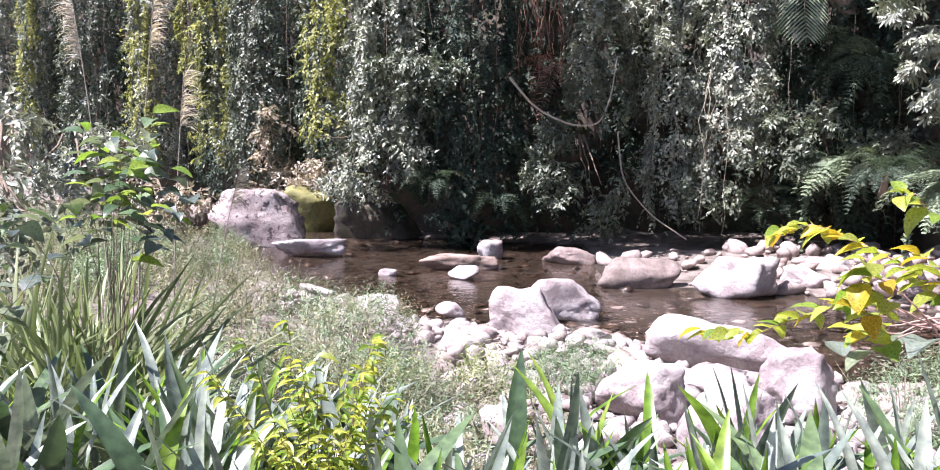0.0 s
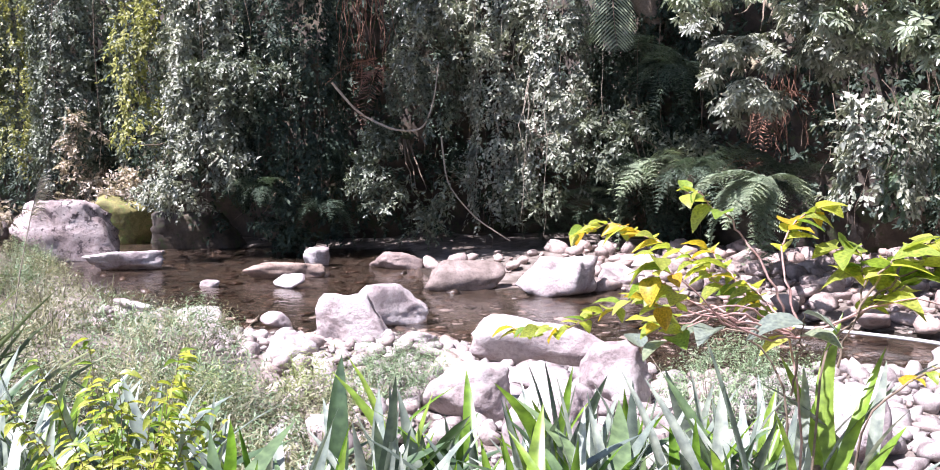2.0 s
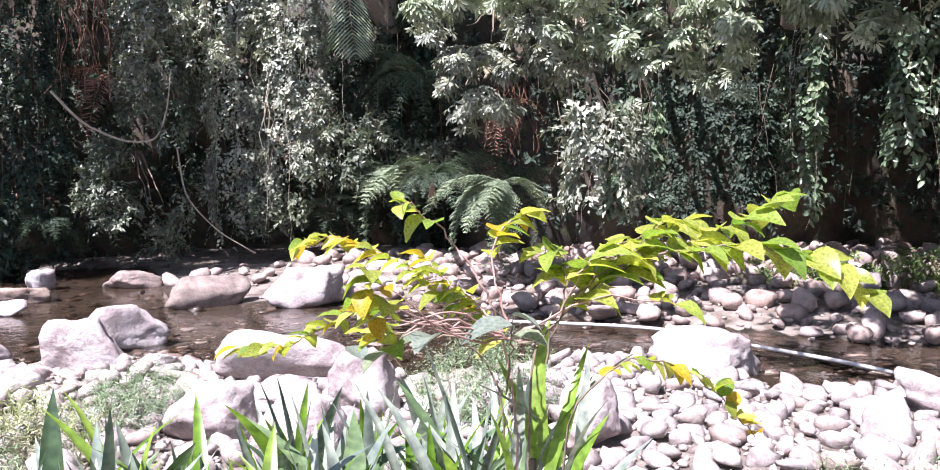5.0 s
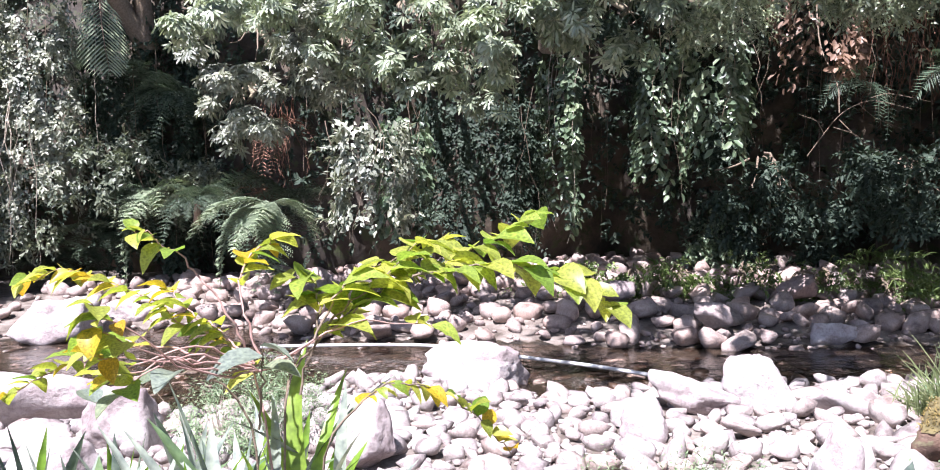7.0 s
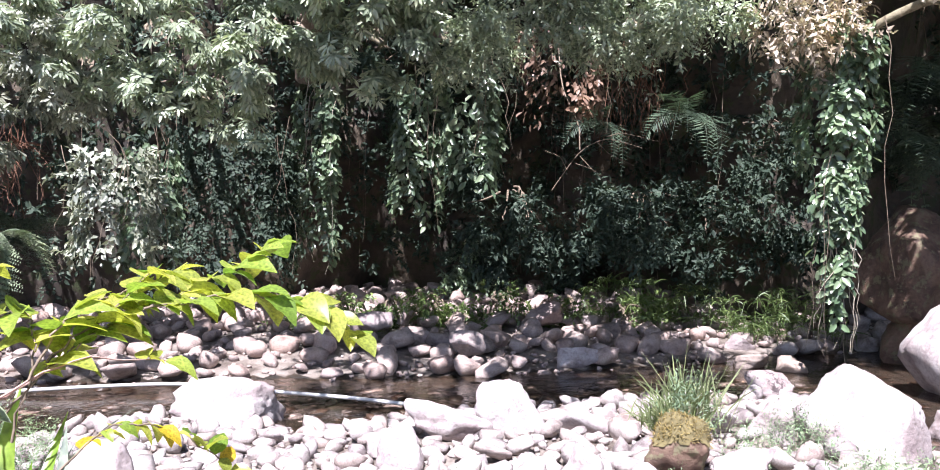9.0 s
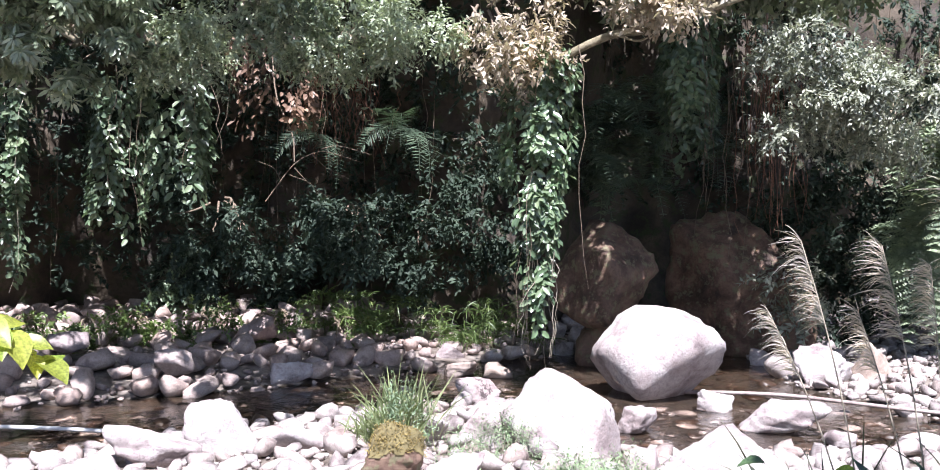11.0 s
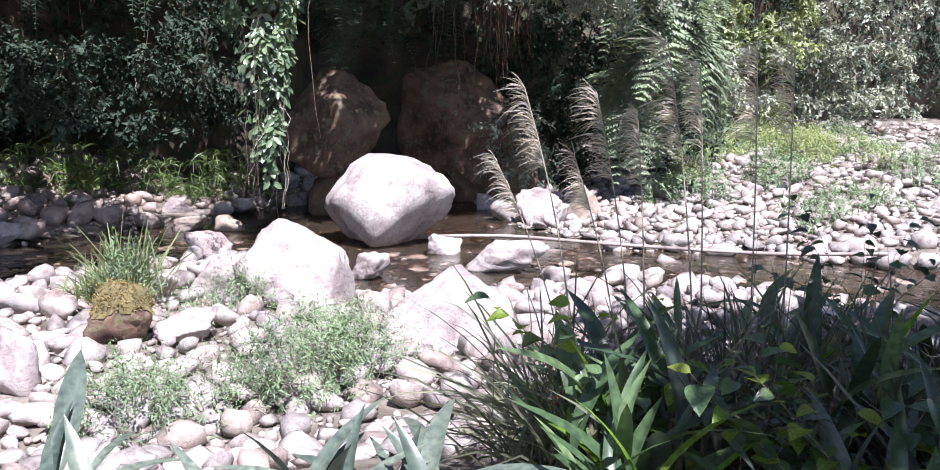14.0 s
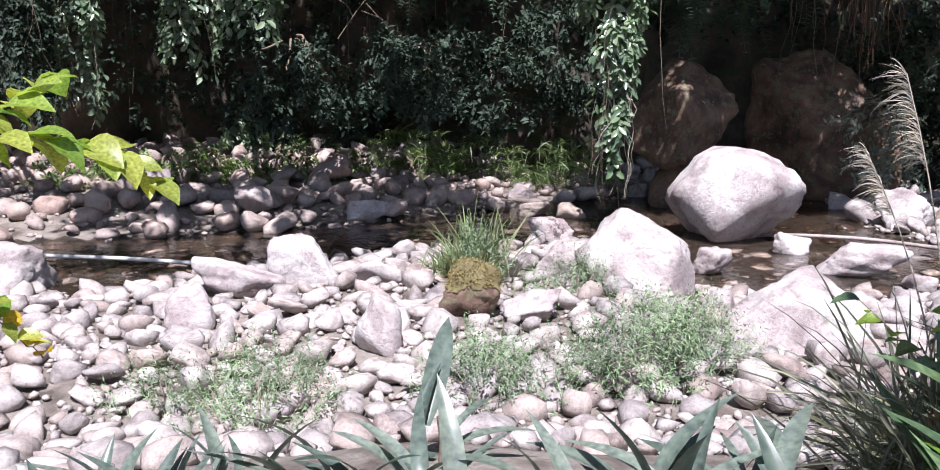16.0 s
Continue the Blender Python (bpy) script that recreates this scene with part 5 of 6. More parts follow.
branch([[(12.30, 7.1, 2.6), (12.49, 6.73, 3.19), (12.67, 6.39, 3.38), (12.93, 5.85, 3.19)], [(12.49, 6.73, 3.19), (12.6, 6.8, 3.6), (12.9, 7.3, 4.2), (14.0, 8.0, 5.8)],
        [(12.49, 6.73, 3.1), (12.64, 6.45, 2.76), (12.74, 6.25, 2.68)], [(12.67, 6.39, 3.38), (12.8, 6.2, 3.45), (13.0, 5.7, 3.3)], [(12.45, 6.8, 3.0), (12.7, 6.6, 2.9), (12.9, 6.3, 2.6)],
        [(12.4, 6.9, 2.9), (12.3, 6.95, 3.1), (12.2, 7.2, 3.2)], [(12.6, 6.5, 3.3), (12.65, 6.3, 3.1), (12.8, 6.0, 2.95)]],
       [(0.008, 0.003), (0.009, 0.012), (0.007, 0.003), (0.006, 0.003), (0.006, 0.003), (0.005, 0.002), (0.005, 0.002)], TWIG, "bare forked grey branch hanging in the shade")

# ---- unseen crowns above the view, added to cast shade ----


def shade_tree(x, y, foot, crowns, seed, label, fill=1.2):
    base = None
    for q, (cx, cy, cz, w, h) in enumerate(crowns):
        ob = foliage("crown", cx, cy, cz, w, h, 0, TREE_LEAF, seed + q, label, depth=w, fill=fill)
        if base is None:
            base = ob
            root = Vector((cx, cy, cz))
        else:
            crown = ob.children[0]
            crown.parent = base
            crown.location = Vector((cx, cy, cz)) - root
            bpy.data.objects.remove(ob)
    lines = [[np.array([x, y, foot]) - root, np.array([x * 0.8 + cx * 0.2, y * 0.8 + cy * 0.2, foot + 2.5]) - root, np.array([cx, cy, cz + h * 0.4]) - root] for cx, cy, cz, w, h in crowns]
    v, f = tubes([np.array(ln) for ln in lines], [(0.22, 0.08)] * len(lines), 7)
    part("trunk", mesh_of("trunk", v, f, TWIG, True), base, "leaning brown trunk and limbs")
    return base


# crowns stand up-sun of what they darken, all out of view
shade_tree(17.5, 14.5, 5.0, [(13.6, 12.4, 7.8, 4.2, 2.2), (16.4, 10.4, 8.6, 4.0, 2.2), (15.4, 8.2, 8.6, 3.0, 2.0), (14.8, 9.4, 7.5, 3.2, 2.0), (16.6, 13.0, 8.2, 3.6, 2.0)], 820, "unseen leafy tree added to shade the gravel bar and cliff", 1.0)
shade_tree(14.5, 14.5, 5.0, [(6.8, 6.0, 6.4, 3.4, 1.2), (8.3, 4.4, 6.6, 2.8, 1.2)], 860, "unseen leafy crowns added to shade the gravel bar", 1.2)
shade_tree(18.5, 6.0, 6.0, [(15.6, 6.0, 7.6, 2.8, 2.0), (14.0, 6.7, 7.2, 3.0, 1.8), (15.6, 1.6, 6.8, 3.4, 2.0), (16.8, 4.4, 7.4, 3.4, 2.0), (14.5, 1.2, 6.8, 2.6, 1.8), (12.8, 1.7, 7.2, 2.3, 1.4), (14.3, -0.2, 7.0, 2.4, 1.5), (16.7, 0.3, 6.8, 2.8, 1.8), (18.0, 2.2, 6.8, 3.4, 2.0), (18.4, -0.4, 6.6, 2.8, 2.0), (16.2, -2.3, 6.7, 2.6, 1.5)], 830, "unseen leafy tree added to shade the rocks and cliff hollow", 2.8)
shade_tree(7.5, 19.0, 5.0, [(5.9, 17.6, 7.8, 3.1, 1.6), (-0.5, 18.6, 7.9, 2.6, 1.6)], 850, "unseen leafy tree added to shade the upstream cliff", 2.4)
shade_tree(-1.5, -3.5, 1.2, [(2.5, -2.8, 4.6, 2.7, 1.6), (3.6, -3.9, 4.8, 3.6, 1.6), (0.9, -3.6, 4.8, 3.4, 1.5), (4.6, -5.6, 4.6, 4.0, 2.0), (1.4, -6.2, 4.0, 4.0, 2.4)], 840, "unseen bank tree added to shade the downstream bank plants", 2.6)

# overhanging brown rock under the canopy
boulder(15.0, 2.6, 0.75, 1.75, 1.5, 1.6, -80, 93, "massive brown overhanging rock at the cliff's foot", CAVE_ROCK, 20.0, sink=0.05)
boulder(15.6, 2.6, 0.0, 1.1, 1.2, 0.9, -80, 96, "dark rock beneath the overhang", CAVE_ROCK, 20.0)
boulder(17.4, 0.6, 0.2, 2.6, 1.4, 2.3, -88, 95, "brown rock wall in the cliff's shade", CAVE_ROCK, 20.0)

# ---- plants on the near bank ----


def blade_mesh(name, seed, mat, wide=0.16, droop=0.25, fold=0.16, steps=7):
    """One broad blade of unit length that rises along z and bows over along y."""
    rng = np.random.default_rng(seed)
    s = np.linspace(0, 1, steps + 1)
    bend = droop * rng.uniform(0.6, 1.4)
    y, z = bend * s ** 2, s * (1 - 0.25 * bend * s)
    x = 0.05 * rng.normal() * np.sin(s * 3)
    w = wide * np.maximum(np.sin(np.pi * np.minimum(0.12 + 0.88 * s, 1)) ** 0.75, 0.02) * 0.5
    rows = []
    for q, e in ((-1, 1.0), (-0.5, 0.35), (0, 0.0), (0.5, 0.35), (1, 1.0)):
        rows.append(np.stack([x + q * w, y - fold * w * 2 * e, z], 1))
    v = np.stack(rows, 1).reshape(-1, 3)
    f = [(5 * a + b, 5 * a + b + 1, 5 * a + b + 6, 5 * a + b + 5) for a in range(steps) for b in range(4)]
    return mesh_of(name, v, f, mat, True)


BLADES = {mat.name: [blade_mesh("leaf_blade", 40 + q, mat, 0.076 + 0.016 * (q % 3), 0.06 + 0.11 * (q % 4)) for q in range(8)] for mat in (BLADE, BLADE_LIME)}
BLADES[BLADE_SHADE.name] = [blade_mesh("leaf_blade", 50 + q, BLADE_SHADE, 0.115 + 0.025 * (q % 3), 0.2 + 0.16 * (q % 4)) for q in range(8)]
BLADES[BLADE_GREY.name] = [blade_mesh("leaf_blade", 60 + q, BLADE_GREY, 0.13 + 0.025 * (q % 3), 0.3 + 0.18 * (q % 4)) for q in range(8)]


def blade_plant(x, y, n, length, mat, label, seed, spread=20, z=None, lime=0.0, rise=0.0, shade=0.0, group="broad-bladed plants on the near bank"):
    """A clump of broad upright blades on short stalks."""
    rng = np.random.default_rng(seed)
    z = float(height(x, y)) if z is None else z
    base = thing("broad_bladed_plant", x, y, z, label, "plant", group)
    for q in range(n):
        # a share of blades takes the dark copy to paint shaded ones
        look_mat = BLADE_LIME if rng.random() < lime else BLADE_SHADE if rng.random() < shade else mat
        me = BLADES[look_mat.name][rng.integers(8)]
        size = length * rng.uniform(0.65, 1.15)
        m = pose(rng.normal() * 0.06, rng.normal() * 0.06, rise * rng.random() - 0.03, 0, 0, rng.uniform(0, 360)) @ pose(0, 0, 0, -abs(rng.normal()) * spread, rng.normal() * 8, rng.normal() * 30) @ Matrix.Diagonal((size, size, size, 1))
        part("leaf_blade", me, base, m=m)
    if rise:
        v, f = tubes([np.array([[0, 0, -0.05], [0.01, 0, rise * 0.5], [0, 0.01, rise]])], [(0.014, 0.01)], 6)
        part("stalk", mesh_of("stalk", v, f, TWIG, True), base, "short brown stalk")
    return base


rng = np.random.default_rng(5)
for q in range(88):
    x = -2.7 + q * 0.053 + rng.normal() * 0.08
    y = rng.uniform(2.4, 3.5) if x > -0.4 else rng.uniform(2.5, 4.3)
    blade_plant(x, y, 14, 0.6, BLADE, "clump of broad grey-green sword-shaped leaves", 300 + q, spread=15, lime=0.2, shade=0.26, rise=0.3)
for q in range(12):
    x, y = 1.5 + q * 0.13 + rng.normal() * 0.08, 2.7 - q * 0.09 + rng.normal() * 0.3
    blade_plant(x, y, 7, 0.42, BLADE_GREY if q > 4 else BLADE, "low clump of grey-green sword-shaped leaves", 360 + q, spread=20 + 2 * q)
for q in range(64):
    a = radians(rng.uniform(-46, -5))
    r = rng.uniform(2.6, 4.7)
    blade_plant(0.3 + r * math.cos(a), r * math.sin(a), 8, 0.52, [BLADE_SHADE, BLADE_SHADE, BLADE_GREY][q % 3], "clump of dark green glossy sword-shaped leaves", 400 + q, rise=0.26 + 0.17 * (r - 2.6), spread=34, lime=0.08)
for x, y in ((3.2, 0.55), (3.5, 0.25), (3.0, 0.9), (2.9, 1.25), (3.4, 1.5), (3.0, 0.2)):
    blade_plant(x, y, 6, 0.55, BLADE_GREY, "clump of broad arching grey-green leaves at the bank's edge", int(x * 100 + y * 10), rise=0.2, spread=42)
for q in range(13):
    a, r = radians(rng.uniform(2, 48)), rng.uniform(2.75, 3.2)
    blade_plant(0.3 + r * math.cos(a), r * math.sin(a), 5, 0.46, BLADE_GREY, "low clump of broad arching grey-green leaves", 1400 + q, spread=48, rise=0.12)
# the tall green plant before the stream
blade_plant(1.27, 1.97, 15, 0.47, BLADE, "upright plant with long green blades on a brown stalk", 55, spread=10, z=1.62, lime=0.55, rise=0.2)


def grass_tuft(x, y, z, r, n, length, width, mat, label, seed, droop=0.55, upright=0.35, name="grass_tuft"):
    """A tuft of long thin blades that arch over."""
    rng = np.random.default_rng(seed)
    base = thing(name, x, y, z, label, "grass", "grass along the banks")
    at = np.stack([rng.normal(size=n) * r * 0.5, rng.normal(size=n) * r * 0.5, np.full(n, -0.02)], 1)
    way = np.stack([rng.normal(size=n) * upright, rng.normal(size=n) * upright, np.ones(n)], 1)
    v, f = ribbons(at, way, np.stack([-way[:, 1], way[:, 0], 0 * way[:, 0] + 0.05], 1) + rng.normal(size=(n, 3)) * 0.4, length * rng.uniform(0.5, 1.15, n), width, droop * rng.uniform(0.3, 1.2, n), 5, 0.15)
    single = 12 if length > 1.05 else 0
    for q in range(single):
        part("grass_blade", mesh_of("grass_blade", v[18 * q:18 * q + 18], f[:10], mat), base)
    part("grass", mesh_of("grass", v[18 * single:], f[:len(f) - 10 * single], mat), base, kind="stuff")
    return base


# tall grass and bushy plants upstream on the near bank
for q, (x, y) in enumerate(((-2.0, 4.8), (-2.15, 5.0), (-2.3, 5.3), (-2.6, 5.1), (-2.2, 5.6), (-2.85, 5.6))):
    grass_tuft(x, y, float(height(x, y)), 0.24, 110, 1.7, 0.03, TALL_GRASS, "tall arching green grass on the bank", 600 + q)
rng = np.random.default_rng(8)
for q in range(230):
    y = rng.uniform(5.0, 26.0)
    x = rng.uniform(-3.2 - 0.42 * y, -0.4)
    if to_water(x, y) < (1.0 if 8 < y < 14 else 0.35) or x > -0.2 - 0.12 * (y - 5):
        continue
    if q % 3:
        foliage("weed", x, y, float(height(x, y)) - 0.05, rng.uniform(0.6, 1.1), rng.uniform(0.25, 0.5), rng.uniform(0, 360), [WEED_LEAF, GRASS_LEAF][q % 2], 620 + q, "low pale feathery weeds on the sunny bank", fill=0.8)
    else:
        grass_tuft(x, y, float(height(x, y)), 0.35, 90, 0.5, 0.012, GRASS_LEAF, "fine pale grass on the sunny bank", 620 + q)
for q in range(60):
    x, y = rng.uniform(-2.2, 0.9), rng.uniform(4.4, 8.9)
    if y > 7.2:
        x = x * 0.6 - 1.1
    if q % 3:
        foliage("weed", x, y, float(height(x, y)) - 0.05, rng.uniform(0.5, 0.9), rng.uniform(0.2, 0.4), rng.uniform(0, 360), [WEED_LEAF, GRASS_LEAF][q % 2], 1620 + q, "low pale feathery weeds below the bank", fill=0.7)
    else:
        grass_tuft(x, y, float(height(x, y)), 0.3, 80, 0.45, 0.012, GRASS_LEAF, "fine pale grass below the bank", 1620 + q)
for q in range(22):
    x, y = rng.uniform(-1.5, 0.9), rng.uniform(6.6, 10.2)
    if x < 0.75 - 0.3 * (y - 6.6):
        foliage("weed", x, y, float(height(x, y)) - 0.05, rng.uniform(0.5, 0.8), rng.uniform(0.2, 0.34), rng.uniform(0, 360), [WEED_LEAF, GRASS_LEAF, SUNNY][q % 3], 1720 + q, "low pale feathery weeds at the gravel's edge", fill=0.8)
# weeds among the stones
for q, (x, y, w, h) in enumerate(((6.5, 1.3, 0.9, 0.42), (7.0, 1.15, 0.8, 0.42), (6.9, 1.0, 0.6, 0.34), (5.9, 2.25, 0.7, 0.26), (6.05, 1.8, 0.6, 0.28), (6.3, 2.4, 0.5, 0.2), (8.3, 2.75, 0.4, 0.2),
                                  (0.7, 8.3, 0.8, 0.3),
                                  (1.15, 8.6, 0.6, 0.26), (3.6, 7.4, 0.9, 0.5), (3.9, 7.0, 0.7, 0.4), (0.75, 8.9, 0.4, 0.2), (8.9, 2.5, 0.5, 0.25), (5.2, 3.6, 0.7, 0.25), (5.0, 4.2, 0.5, 0.2), (4.7, 3.3, 0.8, 0.3))):
    foliage("weed", x, y, float(height(x, y)) - 0.03, w * 1.1, h * 1.15, 0, WEED_LEAF, 660 + q, "feathery grey-green weeds among the cobbles", fill=2.2, leaf=0.72)
grass_tuft(8.95, 3.55, 0.2, 0.26, 230, 1.0, 0.016, TALL_GRASS, "lush green grass tuft beside a mossy rock", 681, 0.5, 0.25)
grass_tuft(8.8, 3.75, 0.25, 0.25, 170, 0.5, 0.016, TALL_GRASS, "low green grass tuft beside a mossy rock", 682)
foliage("weed", 8.75, 3.45, 0.2, 0.6, 0.4, 0, WEED_LEAF, 683, "feathery yellow-green weeds beside a mossy rock")
for q in range(44):
    x, y = (14.2 + rng.uniform(0, 9), -2.6 - rng.uniform(0, 6)) if q % 2 else (17.4 + rng.uniform(0, 4.5), -3.0 - rng.uniform(0, 4.2))
    foliage("weed", x, y, float(height(x, y)) - 0.05, rng.uniform(0.7, 1.6), rng.uniform(0.2, 0.45), 0, [SUNNY, WEED_LEAF][q % 2], 690 + q, "low yellow-green weeds on the downstream bank", fill=0.5, leaf=1.5)
for q in range(32):
    t = q / 31
    x, y = 16.1 - 0.9 * t - 0.5 * rng.random(), 4.0 + 3.9 * t + rng.normal() * 0.25
    grass_tuft(x, y, float(height(x, y)) + 0.1 + 0.7 * rng.random(), 0.3, 48, 0.5, 0.02, TOE_GRASS, "drooping green grass at the shaded cliff's foot", 720 + q, 1.3, 0.7)
for q in range(34):
    t = q / 33
    x, y = 11.8 + 4.2 * t + rng.normal() * 0.35, 12.0 - 5.2 * t + rng.normal() * 0.35
    if q % 2:
        fern(x, y, float(height(x, y)) + 0.12, 0.55, rng.uniform(-90, -30), 740 + q, TOE_FRONDS, 9, "small bright green fern at the back of the bar", 170)
    else:
        foliage("mound", x, y, float(height(x, y)), rng.uniform(0.5, 1.0), rng.uniform(0.3, 0.6), -55, TOE_GRASS, 740 + q, "low bright green weeds at the back of the bar", fill=0.8, leaf=0.9)
# long dark grass and reeds by the downstream bank
for q in range(30):
    a, r = radians(-32 + 1.0 * q), rng.uniform(3.3, 5.2)
    x, y = 0.3 + r * math.cos(a), r * math.sin(a)
    grass_tuft(x, y, float(height(x, y)), 0.2, 70, 1.1, 0.014, DARK_GRASS, "long dark arching grass on the bank", 760 + q, 0.75, 0.45)


for q in range(7):
    x, y = rng.uniform(3.7, 4.9), rng.uniform(-0.8, -0.2)
    grass_tuft(x, y, float(height(x, y)), 0.18, 70, 1.3, 0.012, [GRASS_LEAF, DARK_GRASS][q % 2], "long grey-green arching grass on the bank", 1730 + q, 0.95, 0.5)
for q in range(30):
    a, r = radians(rng.uniform(-42, -10)), rng.uniform(4.6, 6.4)
    x, y = 0.3 + r * math.cos(a), r * math.sin(a)
    if q % 2:
        grass_tuft(x, y, float(height(x, y)), 0.22, 70, 1.15, 0.016, DARK_GRASS, "long dark arching grass at the bank's foot", 1760 + q, 0.75, 0.45)
    else:
        blade_plant(x, y, 9, 0.62, [BLADE_SHADE, BLADE_GREY][q // 2 % 2], "clump of dark green sword-shaped leaves at the bank's foot", 1760 + q, rise=0.7, spread=32, lime=0.06)


for q in range(16):
    x, y = rng.uniform(4.5, 5.6), rng.uniform(-2.6, -0.3)
    grass_tuft(x, y, float(height(x, y)), 0.2, 70, 1.75, 0.014, DARK_GRASS, "tall dark arching grass on the bank", 1790 + q, 0.85, 0.4)


def reed(x, y, z, tip, lean, seed, plume=0.5, mat=None):
    """A plumed reed: a thin stem, a feathery plume that nods to one side."""
    rng = np.random.default_rng(seed)
    base = thing("plumed_reed", x, y, z, "tall reed with a silvery pink feathery plume", "reed", "plumed reeds on the bank")
    t = np.linspace(0, 1, 9)[:, None]
    top = np.array([lean[0], lean[1], tip - z])
    line = np.array([[0, 0, 0.0]]) * (1 - t) + top * t + np.array([[-lean[0], -lean[1], 0]]) * (t * (1 - t)) * 0.8
    v, f = tubes([line], [(0.007, 0.003)], 5)
    part("stem", mesh_of("stem", v, f, PALE_TWIG, True), base, "thin straw-coloured stem")
    n = 150
    s = rng.uniform(1 - plume / np.linalg.norm(top), 1.0, n)
    at = np.stack([np.interp(s, t[:, 0], line[:, c]) for c in range(3)], 1)
    side = unit(np.array([lean[0], lean[1], 0.0]) + 1e-6)
    way = side * rng.uniform(0.4, 1.2, (n, 1)) + np.array([0, 0, 1.0]) * rng.uniform(0.2, 0.9, (n, 1)) + rng.normal(size=(n, 3)) * 0.16
    v, f = ribbons(at, way, rng.normal(size=(n, 3)), plume * 0.42 * rng.uniform(0.5, 1.1, n), 0.0045, rng.uniform(0.2, 0.9, n), 4, 0.1)
    part("plume", mesh_of("plume", v, f, mat or PLUME), base, "silvery pink seed plume")
    return base


for q, (x, y, tip, lx, ly, pl) in enumerate(((5.5, -0.48, 2.42, 0.12, 0.37, 0.46), (5.5, -0.8, 2.40, 0.1, 0.29, 0.5), (5.5, -0.86, 2.3, 0.08, 0.12, 0.42), (5.45, -1.14, 2.68, 0.1, 0.26, 0.6), (5.4, -1.15, 2.56, 0.08, 0.1, 0.45),
                                             (5.5, -0.45, 2.03, 0.1, 0.5, 0.36), (5.5, -0.75, 2.05, 0.1, 0.35, 0.34), (5.4, -1.42, 2.64, 0.05, 0.08, 0.5), (5.35, -1.58, 2.66, 0.05, 0.06, 0.5))):
    reed(x, y, float(height(x, y)), tip, (lx, ly), 780 + q, pl)
for q, (x, y, tip, lx, ly, pl) in enumerate(((-2.5, 6.45, 3.42, -0.22, 0, 0.38), (-2.38, 6.55, 3.5, 0.18, 0, 0.36), (-2.16, 6.65, 2.99, 0.12, 0.02, 0.4), (-1.95, 6.75, 2.3, 0.28, 0, 0.28))):
    reed(x, y, float(height(x, y)), tip, (lx, ly), 790 + q, pl)

# ---- leafy shrubs close by ----


def leaf_mesh(name, seed, mat, slim=0.62, droop=0.25):
    """One pointed oval leaf of unit length along y, with a folded midrib and a bowed tip."""
    rng = np.random.default_rng(seed)
    s = np.linspace(0, 1, 8)
    w = slim * 0.5 * np.sin(np.pi * s ** 0.72) ** 0.85 * (1 - 0.15 * s)
    w[0] = w[-1] = 0.004
    z = 0.06 * np.sin(s * 3) - droop * s ** 2
    rows = []
    for q in (-1, -0.5, 0, 0.5, 1):
        rows.append(np.stack([q * w, s - 0.04 * abs(q) * (s < 0.3), z + abs(q) * w * 0.35 + 0.012 * rng.normal(size=8) * abs(q)], 1))
    v = np.stack(rows, 1).reshape(-1, 3)
    f = [(5 * a + b, 5 * a + b + 1, 5 * a + b + 6, 5 * a + b + 5) for a in range(7) for b in range(4)]
    return mesh_of(name, v, f, mat, True)


LEAVES = {mat.name: [leaf_mesh("leaf", q, mat, 0.66 + 0.07 * (q % 3), 0.04 + 0.07 * q) for q in range(4)] for mat in (LIME, GREEN_SUN, YELLOW, BLADE_GREY, BLADE_SHADE, WAXY)}


def shrub(name, x, y, z, twigs, label, seed, size, kinds, twig_mat, gap=0.023, thick=0.0034, droop=11, slim=1.0):
    """A shrub of bare twigs along polylines, with single leaves set along their outer part."""
    rng = np.random.default_rng(seed)
    base = thing(name, x, y, z, label, "shrub")
    origin = np.array([x, y, z])
    for points, first in twigs:
        p = np.array(points, float) - origin
        t = np.linspace(0, len(p) - 1, len(p) * 5)
        line = np.stack([np.interp(t, np.arange(len(p)), p[:, c]) for c in range(3)], 1)
        for _ in range(3):
            line[1:-1] = (line[:-2] + 2 * line[1:-1] + line[2:]) / 4
        line[1:-1] += rng.normal(size=(len(line) - 2, 3)) * 0.004
        v, f = tubes([line], [(thick, thick * 0.35)], 5)
        twig = part("twig", mesh_of("twig", v, f, twig_mat, True), base)
        along = np.concatenate([[0], np.cumsum(np.linalg.norm(np.diff(line, axis=0), axis=1))])
        d = along[-1] * first
        side = 1
        while d < along[-1] + 0.01:
            at = [np.interp(d, along, line[:, c]) for c in range(3)]
            ahead = np.array([np.interp(d + 0.03, along, line[:, c]) for c in range(3)]) - np.array([np.interp(d - 0.03, along, line[:, c]) for c in range(3)])
            yaw = math.degrees(math.atan2(ahead[1], ahead[0])) - 90 + side * rng.uniform(25, 75)
            mat = kinds[rng.integers(len(kinds))]
            big = size * rng.uniform(0.6, 1.25)
            part("leaf", LEAVES[mat.name][rng.integers(4)], twig, m=pose(*at, 0, 0, yaw) @ pose(0, 0, 0, rng.normal() * droop - 7, rng.normal() * 18, 0) @ Matrix.Diagonal((big * slim, big, big, 1)))
            side = -side
            d += gap * rng.uniform(0.6, 1.4)
    return base


